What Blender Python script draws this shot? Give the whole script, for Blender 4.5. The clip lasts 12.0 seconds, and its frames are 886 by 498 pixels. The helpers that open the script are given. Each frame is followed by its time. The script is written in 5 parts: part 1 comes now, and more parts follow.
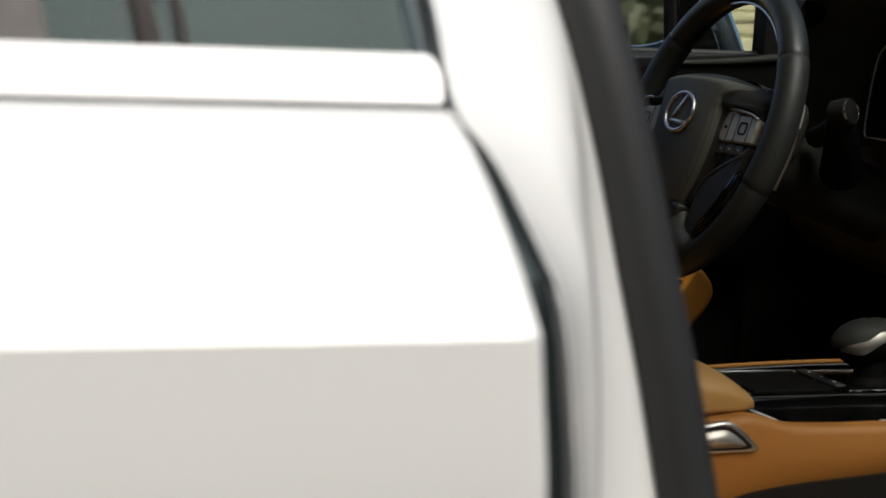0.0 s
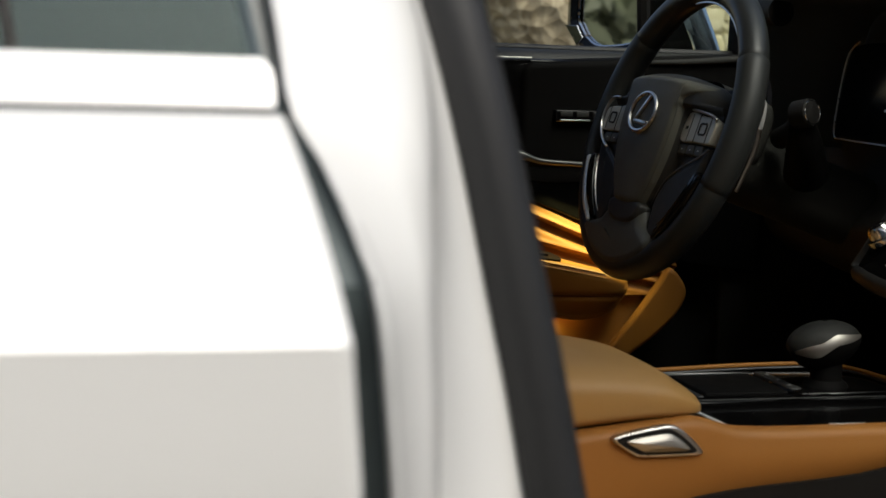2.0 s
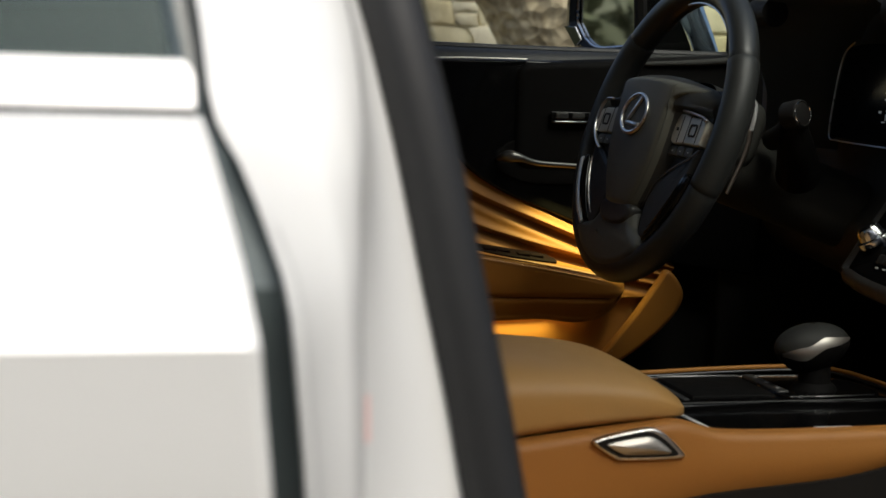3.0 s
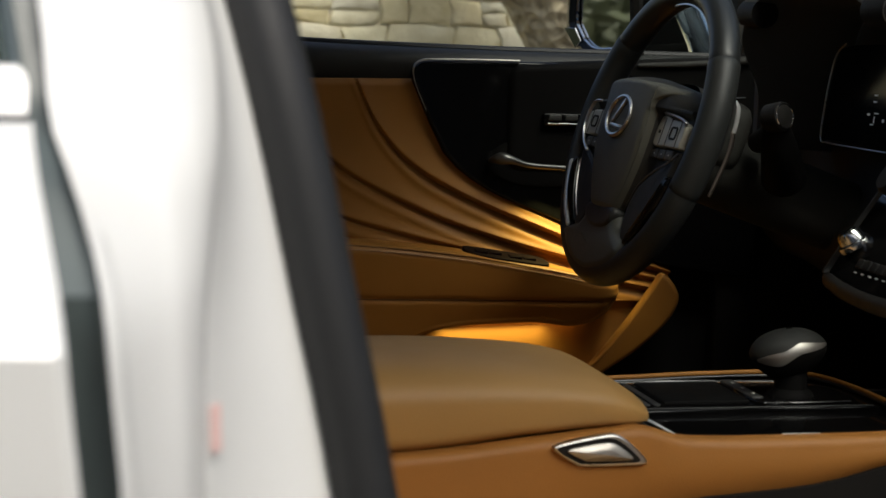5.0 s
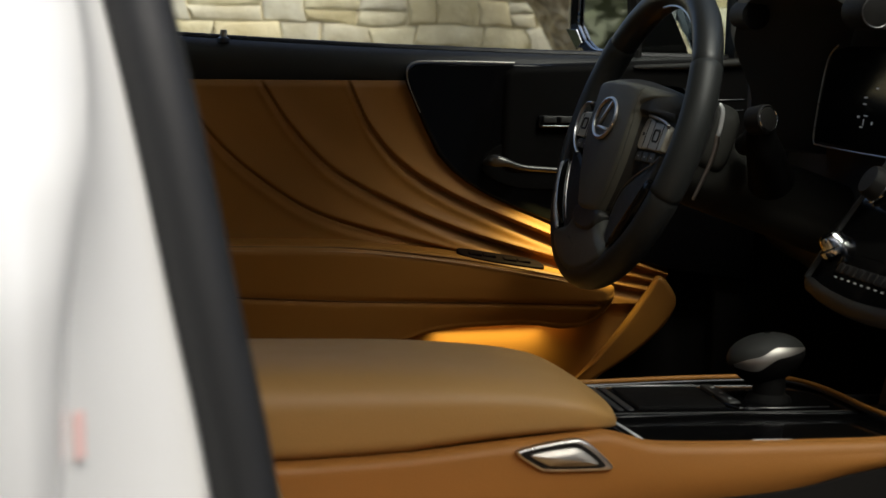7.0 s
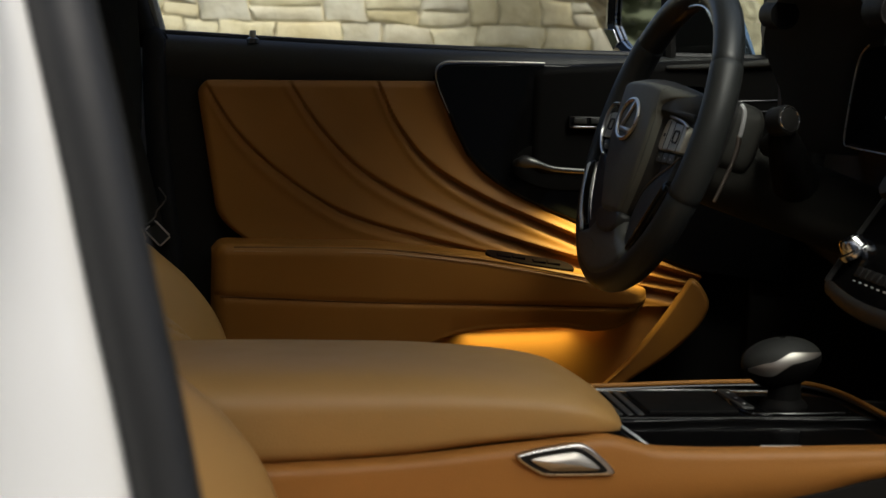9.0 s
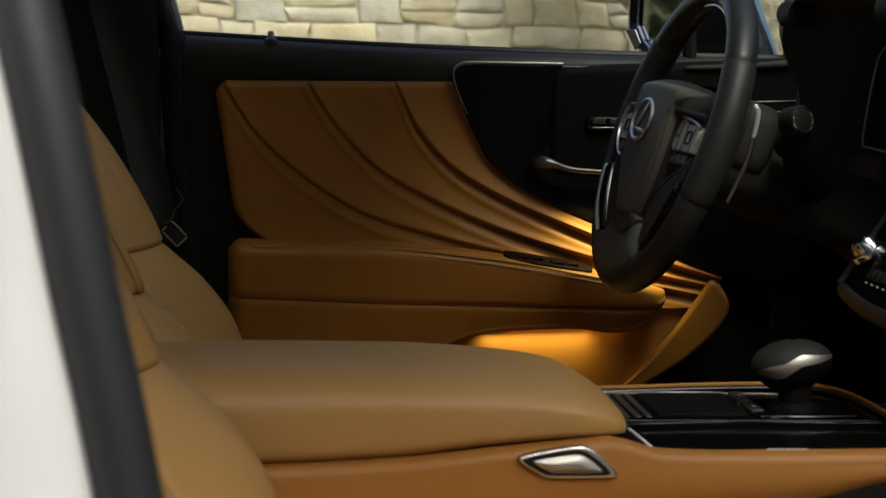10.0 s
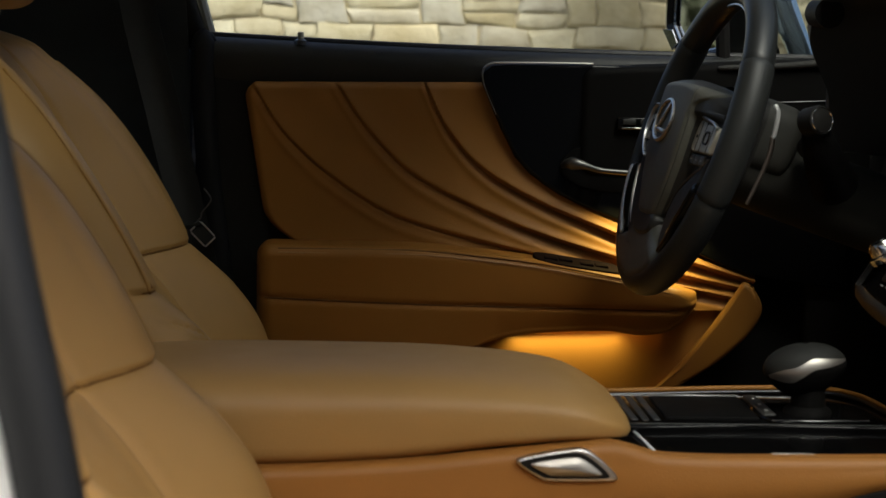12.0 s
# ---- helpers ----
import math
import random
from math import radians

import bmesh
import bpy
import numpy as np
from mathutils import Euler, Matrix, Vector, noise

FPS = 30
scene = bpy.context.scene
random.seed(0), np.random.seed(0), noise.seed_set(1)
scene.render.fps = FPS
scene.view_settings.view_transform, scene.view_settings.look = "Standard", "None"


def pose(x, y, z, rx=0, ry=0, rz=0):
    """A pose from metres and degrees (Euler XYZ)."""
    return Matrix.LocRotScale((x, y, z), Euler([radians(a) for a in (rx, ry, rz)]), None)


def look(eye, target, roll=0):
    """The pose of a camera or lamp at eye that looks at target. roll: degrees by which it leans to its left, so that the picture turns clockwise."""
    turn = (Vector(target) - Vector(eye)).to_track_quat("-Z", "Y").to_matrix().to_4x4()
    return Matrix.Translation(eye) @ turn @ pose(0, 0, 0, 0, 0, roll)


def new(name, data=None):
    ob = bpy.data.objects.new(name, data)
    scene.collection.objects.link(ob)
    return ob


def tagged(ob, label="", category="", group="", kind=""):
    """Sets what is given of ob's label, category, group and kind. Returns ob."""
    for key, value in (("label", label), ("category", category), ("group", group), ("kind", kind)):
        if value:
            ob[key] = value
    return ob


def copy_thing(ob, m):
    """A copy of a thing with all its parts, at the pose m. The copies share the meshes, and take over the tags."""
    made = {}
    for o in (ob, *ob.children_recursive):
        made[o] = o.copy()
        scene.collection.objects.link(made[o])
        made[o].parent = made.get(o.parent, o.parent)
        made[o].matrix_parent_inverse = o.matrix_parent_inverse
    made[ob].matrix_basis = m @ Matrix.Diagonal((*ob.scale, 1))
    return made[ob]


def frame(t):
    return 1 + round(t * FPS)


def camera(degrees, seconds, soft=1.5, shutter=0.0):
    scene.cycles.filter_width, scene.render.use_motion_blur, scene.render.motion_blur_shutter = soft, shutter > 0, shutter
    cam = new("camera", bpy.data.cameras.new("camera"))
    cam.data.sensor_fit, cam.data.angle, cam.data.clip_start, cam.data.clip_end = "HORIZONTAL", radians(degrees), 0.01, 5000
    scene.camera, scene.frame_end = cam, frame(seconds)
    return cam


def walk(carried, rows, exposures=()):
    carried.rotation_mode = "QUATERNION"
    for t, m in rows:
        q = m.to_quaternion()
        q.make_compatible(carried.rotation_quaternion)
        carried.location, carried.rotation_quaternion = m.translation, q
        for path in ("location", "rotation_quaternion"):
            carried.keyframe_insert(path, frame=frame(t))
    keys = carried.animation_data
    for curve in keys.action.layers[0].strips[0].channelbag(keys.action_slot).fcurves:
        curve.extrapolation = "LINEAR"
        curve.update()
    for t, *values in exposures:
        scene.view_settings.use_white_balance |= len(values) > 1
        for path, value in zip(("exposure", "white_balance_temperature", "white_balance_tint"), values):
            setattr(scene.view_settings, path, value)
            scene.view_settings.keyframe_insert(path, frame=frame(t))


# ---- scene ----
cam = camera(28.4, 12.0)
PATH = [
    (0, (-0.948, -1.643, 0.965), (-0.371, 0.256, 0.723), 2.0),
    (0.5, (-0.928, -1.647, 0.966), (-0.356, 0.254, 0.724), 2.0),
    (1, (-0.909, -1.651, 0.968), (-0.342, 0.251, 0.724), 2.1),
    (1.5, (-0.888, -1.657, 0.969), (-0.331, 0.248, 0.725), 2.1),
    (2, (-0.865, -1.658, 0.97), (-0.32, 0.25, 0.725), 2.0),
    (2.5, (-0.842, -1.663, 0.971), (-0.313, 0.25, 0.727), 2.0),
    (3, (-0.82, -1.665, 0.971), (-0.305, 0.252, 0.727), 1.9),
    (5, (-0.725, -1.677, 0.976), (-0.276, 0.257, 0.73), 1.8),
    (5.5, (-0.703, -1.679, 0.978), (-0.269, 0.257, 0.731), 1.8),
    (6, (-0.681, -1.683, 0.981), (-0.264, 0.257, 0.732), 1.7),
    (6.5, (-0.659, -1.687, 0.981), (-0.258, 0.257, 0.733), 1.7),
    (8.5, (-0.575, -1.692, 0.985), (-0.258, 0.267, 0.733), 1.6),
    (9, (-0.554, -1.691, 0.983), (-0.269, 0.273, 0.733), 1.6),
    (9.5, (-0.531, -1.692, 0.982), (-0.277, 0.276, 0.733), 1.5),
    (10, (-0.51, -1.691, 0.983), (-0.281, 0.28, 0.733), 1.5),
    (10.5, (-0.489, -1.693, 0.984), (-0.284, 0.281, 0.732), 1.5),
    (11, (-0.465, -1.693, 0.984), (-0.288, 0.284, 0.733), 1.5),
    (11.5, (-0.444, -1.692, 0.983), (-0.293, 0.286, 0.733), 1.4),
    (12, (-0.424, -1.693, 0.984), (-0.299, 0.287, 0.733), 1.3),
]
walk(cam, [(t, look(eye, target, roll)) for t, eye, target, roll in PATH], exposures=[(0, 0.28, 6350, 6), (12, 0.28, 6350, 6)])
cam.data.dof.use_dof = True
cam.data.dof.focus_distance = 2.25
cam.data.dof.aperture_fstop = 8.5

# ---- daylight: bright hazy sky with a soft high sun ----
world = bpy.data.worlds.new("sky_world")
scene.world = world
world.use_nodes = True
wn = world.node_tree
sky = wn.nodes.new("ShaderNodeTexSky")
sky.sky_type = "NISHITA"
sky.sun_disc = False
sky.sun_elevation = radians(55)
sky.sun_rotation = radians(163)
sky.air_density = 0.8
sky.dust_density = 5.5
sky.ozone_density = 1.0
wn.links.new(sky.outputs["Color"], wn.nodes["Background"].inputs["Color"])
wn.nodes["Background"].inputs["Strength"].default_value = 0.16
sun = new("sun", bpy.data.lights.new("sun", "SUN"))
sun.data.energy = 1.2
sun.data.angle = radians(30)
sun.data.color = (1.0, 0.97, 0.90)
sun.matrix_world = look((1.05, -3.45, 5.15), (0, 0, 0))


# ---- helpers ----
def spline(*pts):
    """A smooth function through a few (x, y) pairs."""
    xs = np.array([p[0] for p in pts], float)
    ys = np.array([p[1] for p in pts], float)
    d = np.diff(ys) / np.diff(xs)
    m = np.zeros(len(xs))
    m[0], m[-1] = d[0], d[-1]
    for i in range(1, len(xs) - 1):
        m[i] = 0 if d[i - 1] * d[i] <= 0 else 2 * d[i - 1] * d[i] / (d[i - 1] + d[i])

    def value(x):
        if x <= xs[0]:
            return float(ys[0] + m[0] * (x - xs[0]))
        if x >= xs[-1]:
            return float(ys[-1] + m[-1] * (x - xs[-1]))
        i = int(np.searchsorted(xs, x) - 1)
        h = xs[i + 1] - xs[i]
        t = (x - xs[i]) / h
        return float((2 * t**3 - 3 * t**2 + 1) * ys[i] + (t**3 - 2 * t**2 + t) * h * m[i]
                     + (3 * t**2 - 2 * t**3) * ys[i + 1] + (t**3 - t**2) * h * m[i + 1])
    return value


def step(a, b, x):
    t = min(1.0, max(0.0, (x - a) / (b - a)))
    return t * t * (3 - 2 * t)


def curve(pts, n=8, closed=False):
    """A Catmull-Rom line through a few points."""
    p = [Vector(q) for q in pts]
    k = len(p)
    out = []
    for i in range(k if closed else k - 1):
        if closed:
            a, b, c, d = p[i - 1], p[i], p[(i + 1) % k], p[(i + 2) % k]
        else:
            a, b, c, d = p[max(i - 1, 0)], p[i], p[i + 1], p[min(i + 2, k - 1)]
        for j in range(n):
            t = j / n
            out.append(0.5 * (2 * b + (c - a) * t + (2 * a - 5 * b + 4 * c - d) * t * t + (3 * b - a - 3 * c + d) * t**3))
    if not closed:
        out.append(p[-1].copy())
    return out


def ring_faces(bm, rows, closed_u=True):
    for r0, r1 in zip(rows, rows[1:]):
        n = len(r0)
        for i in range(n if closed_u else n - 1):
            j = (i + 1) % n
            bm.faces.new((r0[i], r0[j], r1[j], r1[i]))


def tube(path, rx, ry=None, n=12, closed=False, up=(0, 0, 1), taper=None):
    """A rod along a line, with rounded ends when it is open."""
    ry = rx if ry is None else ry
    pts = [Vector(p) for p in path]
    k = len(pts)
    bm = bmesh.new()
    rows = []
    for i, p in enumerate(pts):
        a = pts[i - 1] if (closed or i) else pts[0]
        b = pts[(i + 1) % k] if (closed or i < k - 1) else pts[-1]
        d = (b - a).normalized()
        side = d.cross(Vector(up))
        side = side.normalized() if side.length > 1e-5 else Vector((1, 0, 0))
        top = side.cross(d).normalized()
        f = taper(i / max(k - 1, 1)) if taper else 1.0
        rows.append([bm.verts.new(p + side * (rx * f * math.cos(2 * math.pi * j / n)) + top * (ry * f * math.sin(2 * math.pi * j / n))) for j in range(n)])
    if closed:
        rows.append(rows[0])
    ring_faces(bm, rows)
    if not closed:
        for row, q, w in ((rows[0], pts[0], pts[0] - pts[1]), (rows[-1], pts[-1], pts[-1] - pts[-2])):
            w = w.normalized() * min(rx, ry) * 0.5
            inner = [bm.verts.new(q + w + (v.co - q) * 0.62) for v in row]
            ring_faces(bm, [row, inner])
            bm.faces.new(inner)
    bmesh.ops.recalc_face_normals(bm, faces=bm.faces)
    return bm


def sheet(fn, nu, nv, back=None):
    """A surface fn(u, v) with u, v from 0 to 1; with back (a vector or function) it gets thickness."""
    bm = bmesh.new()
    front = [[bm.verts.new(fn(i / nu, j / nv)) for i in range(nu + 1)] for j in range(nv + 1)]
    ring_faces(bm, front, False)
    if back is not None:
        rear = [[bm.verts.new(v.co + (Vector(back(v.co)) if callable(back) else Vector(back))) for v in row] for row in front]
        ring_faces(bm, rear[::-1], False)
        ring_faces(bm, [front[0], rear[0]], False)
        ring_faces(bm, [rear[-1], front[-1]], False)
        ring_faces(bm, [[r[0] for r in rear], [r[0] for r in front]], False)
        ring_faces(bm, [[r[-1] for r in front], [r[-1] for r in rear]], False)
    bmesh.ops.recalc_face_normals(bm, faces=bm.faces)
    return bm


def box(x0, x1, y0, y1, z0, z1, bevel=0.004, seg=3):
    bm = bmesh.new()
    bmesh.ops.create_cube(bm, size=1, matrix=Matrix.Translation(((x0 + x1) / 2, (y0 + y1) / 2, (z0 + z1) / 2)) @ Matrix.Diagonal((abs(x1 - x0), abs(y1 - y0), abs(z1 - z0), 1)))
    if bevel:
        bmesh.ops.bevel(bm, geom=bm.edges[:], offset=bevel, segments=seg, profile=0.5, affect="EDGES")
    return bm


def plate(outline, m, thick, bevel=0.002, crown=0.0):
    """A flat piece with a smooth outline in its own u, v plane, thickness along w, its front edge rounded."""
    pts = [Vector((p[0], p[1])) for p in outline]
    k = len(pts)
    area = sum(pts[i].x * pts[(i + 1) % k].y - pts[(i + 1) % k].x * pts[i].y for i in range(k))
    if area < 0:
        pts.reverse()
    mid = sum(pts, Vector((0, 0))) / k

    def inset(d):
        out = []
        for i in range(k):
            e = (pts[(i + 1) % k] - pts[i - 1]).normalized()
            out.append(pts[i] + Vector((-e.y, e.x)) * d)
        return out
    bm = bmesh.new()
    rows = [[bm.verts.new(m @ Vector((p.x, p.y, 0))) for p in pts]]
    for a in (0, 0.35, 0.7, 1.0):
        ang = a * math.pi / 2
        d, w = bevel * (1 - math.cos(ang)), thick - bevel + bevel * math.sin(ang)
        rows.append([bm.verts.new(m @ Vector((p.x, p.y, w))) for p in inset(d)])
    last = inset(bevel)
    for f in (0.975, 0.66, 0.33):
        rows.append([bm.verts.new(m @ Vector((mid.x + (p.x - mid.x) * f, mid.y + (p.y - mid.y) * f, thick + crown * (1 - f * f)))) for p in last])
    ring_faces(bm, rows)
    bm.faces.new(rows[-1])
    bm.faces.new(rows[0][::-1])
    bmesh.ops.recalc_face_normals(bm, faces=bm.faces)
    return bm


def lathe(profile, m, n=28):
    """A turned piece: (radius, height) pairs about its own w axis."""
    bm = bmesh.new()
    rows = [[bm.verts.new(m @ Vector((r * math.cos(2 * math.pi * j / n), r * math.sin(2 * math.pi * j / n), h))) for j in range(n)] for r, h in profile]
    ring_faces(bm, rows)
    bm.faces.new(rows[0][::-1])
    bm.faces.new(rows[-1])
    bmesh.ops.recalc_face_normals(bm, faces=bm.faces)
    return bm


def mesh_of(name, bm, mats, smooth=38):
    me = bpy.data.meshes.new(name)
    bm.to_mesh(me)
    bm.free()
    for mt in (mats if isinstance(mats, (list, tuple)) else [mats]):
        me.materials.append(mt)
    me.polygons.foreach_set("use_smooth", [True] * len(me.polygons))
    me.set_sharp_from_angle(angle=radians(smooth))
    return me


def part(name, bm, mat, parent, label="", smooth=38):
    ob = new(name, mesh_of(name, bm, mat, smooth))
    ob.parent = parent
    if parent is not None:
        ob.matrix_parent_inverse = parent.matrix_world.inverted()
    return tagged(ob, label)


def thing(name, at, label, category, group="", kind=""):
    ob = new(name)
    ob.empty_display_size = 0.05
    ob.matrix_world = Matrix.Translation(at)
    ob.matrix_basis = Matrix.Translation(at)
    bpy.context.view_layer.update()
    return tagged(ob, label, category, group, kind)


def axes(o, u, v):
    """The pose whose u, v lie along the given ways; w is their cross product."""
    u = Vector(u).normalized()
    w = u.cross(Vector(v)).normalized()
    v = w.cross(u)
    m = Matrix((u, v, w)).transposed().to_4x4()
    return Matrix.Translation(o) @ m


# ---- materials ----
def material(name):
    mt = bpy.data.materials.new(name)
    mt.use_nodes = True
    nt = mt.node_tree
    return mt, nt, nt.nodes["Principled BSDF"]


def rgba(c):
    return (c[0], c[1], c[2], 1.0)


def surface(name, color, rough, metal=0.0, vary=0.15, scale=8.0, grain=0.0, grain_scale=900.0, coat=0.0, spec=0.5, rvary=0.08, cells=False, tint=None):
    """Colour with broad and fine variation, uneven gloss and a fine relief."""
    mt, nt, b = material(name)
    co = nt.nodes.new("ShaderNodeTexCoord")
    n1 = nt.nodes.new("ShaderNodeTexNoise")
    n1.inputs["Scale"].default_value = scale
    n1.inputs["Detail"].default_value = 6
    nt.links.new(co.outputs["Object"], n1.inputs["Vector"])
    mix = nt.nodes.new("ShaderNodeMix")
    mix.data_type = "RGBA"
    dark = tint if tint else tuple(c * (1 - vary) for c in color)
    mix.inputs["A"].default_value = rgba(dark)
    mix.inputs["B"].default_value = rgba(tuple(min(1, c * (1 + vary * 0.6)) for c in color))
    nt.links.new(n1.outputs["Fac"], mix.inputs["Factor"])
    nt.links.new(mix.outputs["Result"], b.inputs["Base Color"])
    n2 = nt.nodes.new("ShaderNodeTexNoise")
    n2.inputs["Scale"].default_value = scale * 6
    n2.inputs["Detail"].default_value = 4
    nt.links.new(co.outputs["Object"], n2.inputs["Vector"])
    mr = nt.nodes.new("ShaderNodeMapRange")
    mr.inputs["To Min"].default_value = max(0.01, rough - rvary)
    mr.inputs["To Max"].default_value = min(1, rough + rvary)
    nt.links.new(n2.outputs["Fac"], mr.inputs["Value"])
    nt.links.new(mr.outputs["Result"], b.inputs["Roughness"])
    b.inputs["Metallic"].default_value = metal
    b.inputs["Coat Weight"].default_value = coat
    b.inputs["Coat Roughness"].default_value = 0.04
    b.inputs["Specular IOR Level"].default_value = spec
    if grain:
        g = nt.nodes.new("ShaderNodeTexVoronoi" if cells else "ShaderNodeTexNoise")
        g.inputs["Scale"].default_value = grain_scale
        nt.links.new(co.outputs["Object"], g.inputs["Vector"])
        bump = nt.nodes.new("ShaderNodeBump")
        bump.inputs["Strength"].default_value = grain
        bump.inputs["Distance"].default_value = 0.0006
        nt.links.new(g.outputs["Distance" if cells else "Fac"], bump.inputs["Height"])
        nt.links.new(bump.outputs["Normal"], b.inputs["Normal"])
    return mt


TAN = surface("tan_leather", (0.272, 0.119, 0.0228), 0.48, vary=0.14, scale=5, grain=0.25, grain_scale=700, cells=True, spec=0.20)
CAMEL = surface("camel_seat_leather", (0.388, 0.222, 0.070), 0.48, vary=0.14, scale=5, grain=0.2, grain_scale=650, cells=True, spec=0.42)
# the tan leather again, brighter and redder for the sun on the console
TAN_LIT = surface("tan_leather_sunlit", (0.318, 0.137, 0.030), 0.46, vary=0.12, scale=5, grain=0.22, grain_scale=700, cells=True, spec=0.25)
SEAT_SEAM = surface("seat_seam_thread", (0.20, 0.105, 0.034), 0.7, vary=0.2, scale=40, grain=0.3, spec=0.1)
TAN_SEAM = surface("tan_stitching", (0.12, 0.052, 0.016), 0.7, vary=0.2, scale=40, grain=0.3, spec=0.1)
THREAD = surface("tan_thread", (0.33, 0.165, 0.055), 0.6, vary=0.2, scale=60)
BLACK = surface("black_soft_plastic", (0.0125, 0.0120, 0.0110), 0.55, vary=0.25, scale=9, grain=0.35, grain_scale=900, cells=True, spec=0.14)
BLACK_LEATHER = surface("black_leather", (0.0150, 0.0168, 0.0158), 0.50, vary=0.12, scale=14, grain=0.10, grain_scale=900, cells=True, spec=0.42, rvary=0.02)
HUB = surface("black_hub_plastic", (0.022, 0.022, 0.0195), 0.5, vary=0.15, scale=12, grain=0.3, grain_scale=1100, spec=0.35)
DASH = surface("charcoal_dash_skin", (0.030, 0.0295, 0.026), 0.65, vary=0.15, scale=12, grain=0.4, grain_scale=1000, cells=True, spec=0.2)
DARK_GREY = surface("charcoal_plastic", (0.022, 0.0225, 0.021), 0.5, vary=0.2, scale=10, grain=0.4, grain_scale=1200, spec=0.4)
CHARCOAL = surface("charcoal_soft_plastic", (0.055, 0.056, 0.048), 0.5, vary=0.15, scale=12, grain=0.4, grain_scale=1100, spec=0.4)
AIRBAG = surface("grey_airbag_cover", (0.086, 0.086, 0.070), 0.55, vary=0.12, scale=12, grain=0.45, grain_scale=1000, cells=True, spec=0.35)
WARM_REFLECTION = surface("satin_metal_warm_reflection", (0.36, 0.30, 0.24), 0.32, metal=1.0, vary=0.15, scale=25)
LEVER = surface("satin_lever", (0.15, 0.15, 0.14), 0.34, metal=0.9, vary=0.1, scale=25)
COVER = surface("dark_column_cover", (0.030, 0.030, 0.0255), 0.65, vary=0.15, scale=12, grain=0.3, grain_scale=1100, spec=0.15)
PAD = surface("matt_black_pad", (0.0050, 0.0048, 0.0045), 0.65, vary=0.25, scale=9, grain=0.35, grain_scale=900, cells=True, spec=0.05)
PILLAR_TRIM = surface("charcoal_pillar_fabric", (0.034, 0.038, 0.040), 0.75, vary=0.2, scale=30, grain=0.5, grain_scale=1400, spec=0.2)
DULL = surface("dull_steel", (0.14, 0.14, 0.14), 0.35, metal=1.0, vary=0.2, scale=40)
# near-white colour in place of bright metal mirroring the sky
MOULDING = surface("white_as_sky_reflection", (0.90, 0.90, 0.89), 0.38, metal=0.1, vary=0.04, scale=12)
RENDER_COAT = surface("grey_render", (0.27, 0.265, 0.25), 0.8, vary=0.25, scale=1.5, grain=0.6, grain_scale=60, spec=0.2)
TIMBER = surface("dark_brown_timber", (0.055, 0.036, 0.024), 0.7, vary=0.4, scale=3, grain=0.6, grain_scale=40)
GLOSS = surface("piano_black", (0.003, 0.003, 0.003), 0.09, vary=0.3, scale=6, spec=0.22, rvary=0.04)
RIM_TOP = surface("smooth_dark_leather", (0.013, 0.0150, 0.0148), 0.42, vary=0.12, scale=20, grain=0.06, grain_scale=900, cells=True, spec=0.5, rvary=0.02)
HOOD = surface("dark_hood_leather", (0.085, 0.083, 0.074), 0.5, vary=0.2, scale=14, grain=0.15, grain_scale=800, cells=True, spec=0.45)
SILL = surface("dark_sill_vinyl", (0.0165, 0.0178, 0.0170), 0.5, vary=0.15, scale=14, grain=0.3, grain_scale=900, cells=True, spec=0.35)
SHROUD = surface("charcoal_shroud", (0.029, 0.0294, 0.025), 0.6, vary=0.15, scale=12, grain=0.4, grain_scale=1100, spec=0.25)
CHROME = surface("chrome", (0.62, 0.63, 0.63), 0.16, metal=1.0, vary=0.06, scale=20, rvary=0.05)
SATIN = surface("satin_silver", (0.62, 0.6, 0.57), 0.3, metal=1.0, vary=0.08, scale=25, grain=0.1, grain_scale=2500)
BUTTON = surface("silver_grey_button", (0.36, 0.355, 0.30), 0.42, metal=0.2, vary=0.1, scale=30)
PAINT = surface("white_car_paint", (0.80, 0.805, 0.785), 0.3, vary=0.02, scale=3, coat=1.0, rvary=0.03, grain=0.04, grain_scale=60)
PALE = surface("pale_satin_inlay", (0.50, 0.51, 0.50), 0.30, metal=0.45, vary=0.08, scale=25)
SEAL = surface("door_seal_rubber", (0.0105, 0.0110, 0.0116), 0.58, vary=0.25, scale=18, grain=0.2, grain_scale=500, spec=0.5)
SWITCHES = surface("matt_black_switch", (0.007, 0.0035, 0.0035), 0.7, vary=0.25, scale=18, spec=0.04)
# white mirror paint with the blue sky light mixed into its colour
SKY_TINTED = surface("sky_blue_mirror_paint", (0.46, 0.55, 0.64), 0.10, metal=0.75, vary=0.1, scale=9)
DARK_CHROME = surface("dark_chrome", (0.30, 0.31, 0.32), 0.12, metal=1.0, vary=0.1, scale=20)
CHANNEL = surface("grey_rubber_channel", (0.085, 0.108, 0.110), 0.34, vary=0.2, scale=18, spec=0.6)
DARK_BROWN = surface("dark_brown_strip", (0.046, 0.040, 0.037), 0.45, vary=0.2, scale=18, spec=0.3)
SEAL_DARK = surface("dark_seal_rubber", (0.006, 0.006, 0.0065), 0.6, vary=0.25, scale=18, spec=0.2)
KNOB = surface("knob_leather", (0.012, 0.0124, 0.0105), 0.62, vary=0.2, scale=14, grain=0.4, grain_scale=800, cells=True, spec=0.25)
BAND = surface("satin_band", (0.42, 0.40, 0.36), 0.44, metal=1.0, vary=0.08, scale=25)
CARPET = surface("black_carpet", (0.030, 0.028, 0.026), 0.95, vary=0.4, scale=60, grain=1.0, grain_scale=1500, spec=0.1)
WEBBING = surface("seat_belt_webbing", (0.009, 0.0098, 0.0107), 0.7, vary=0.2, scale=50, grain=0.6, grain_scale=1200)
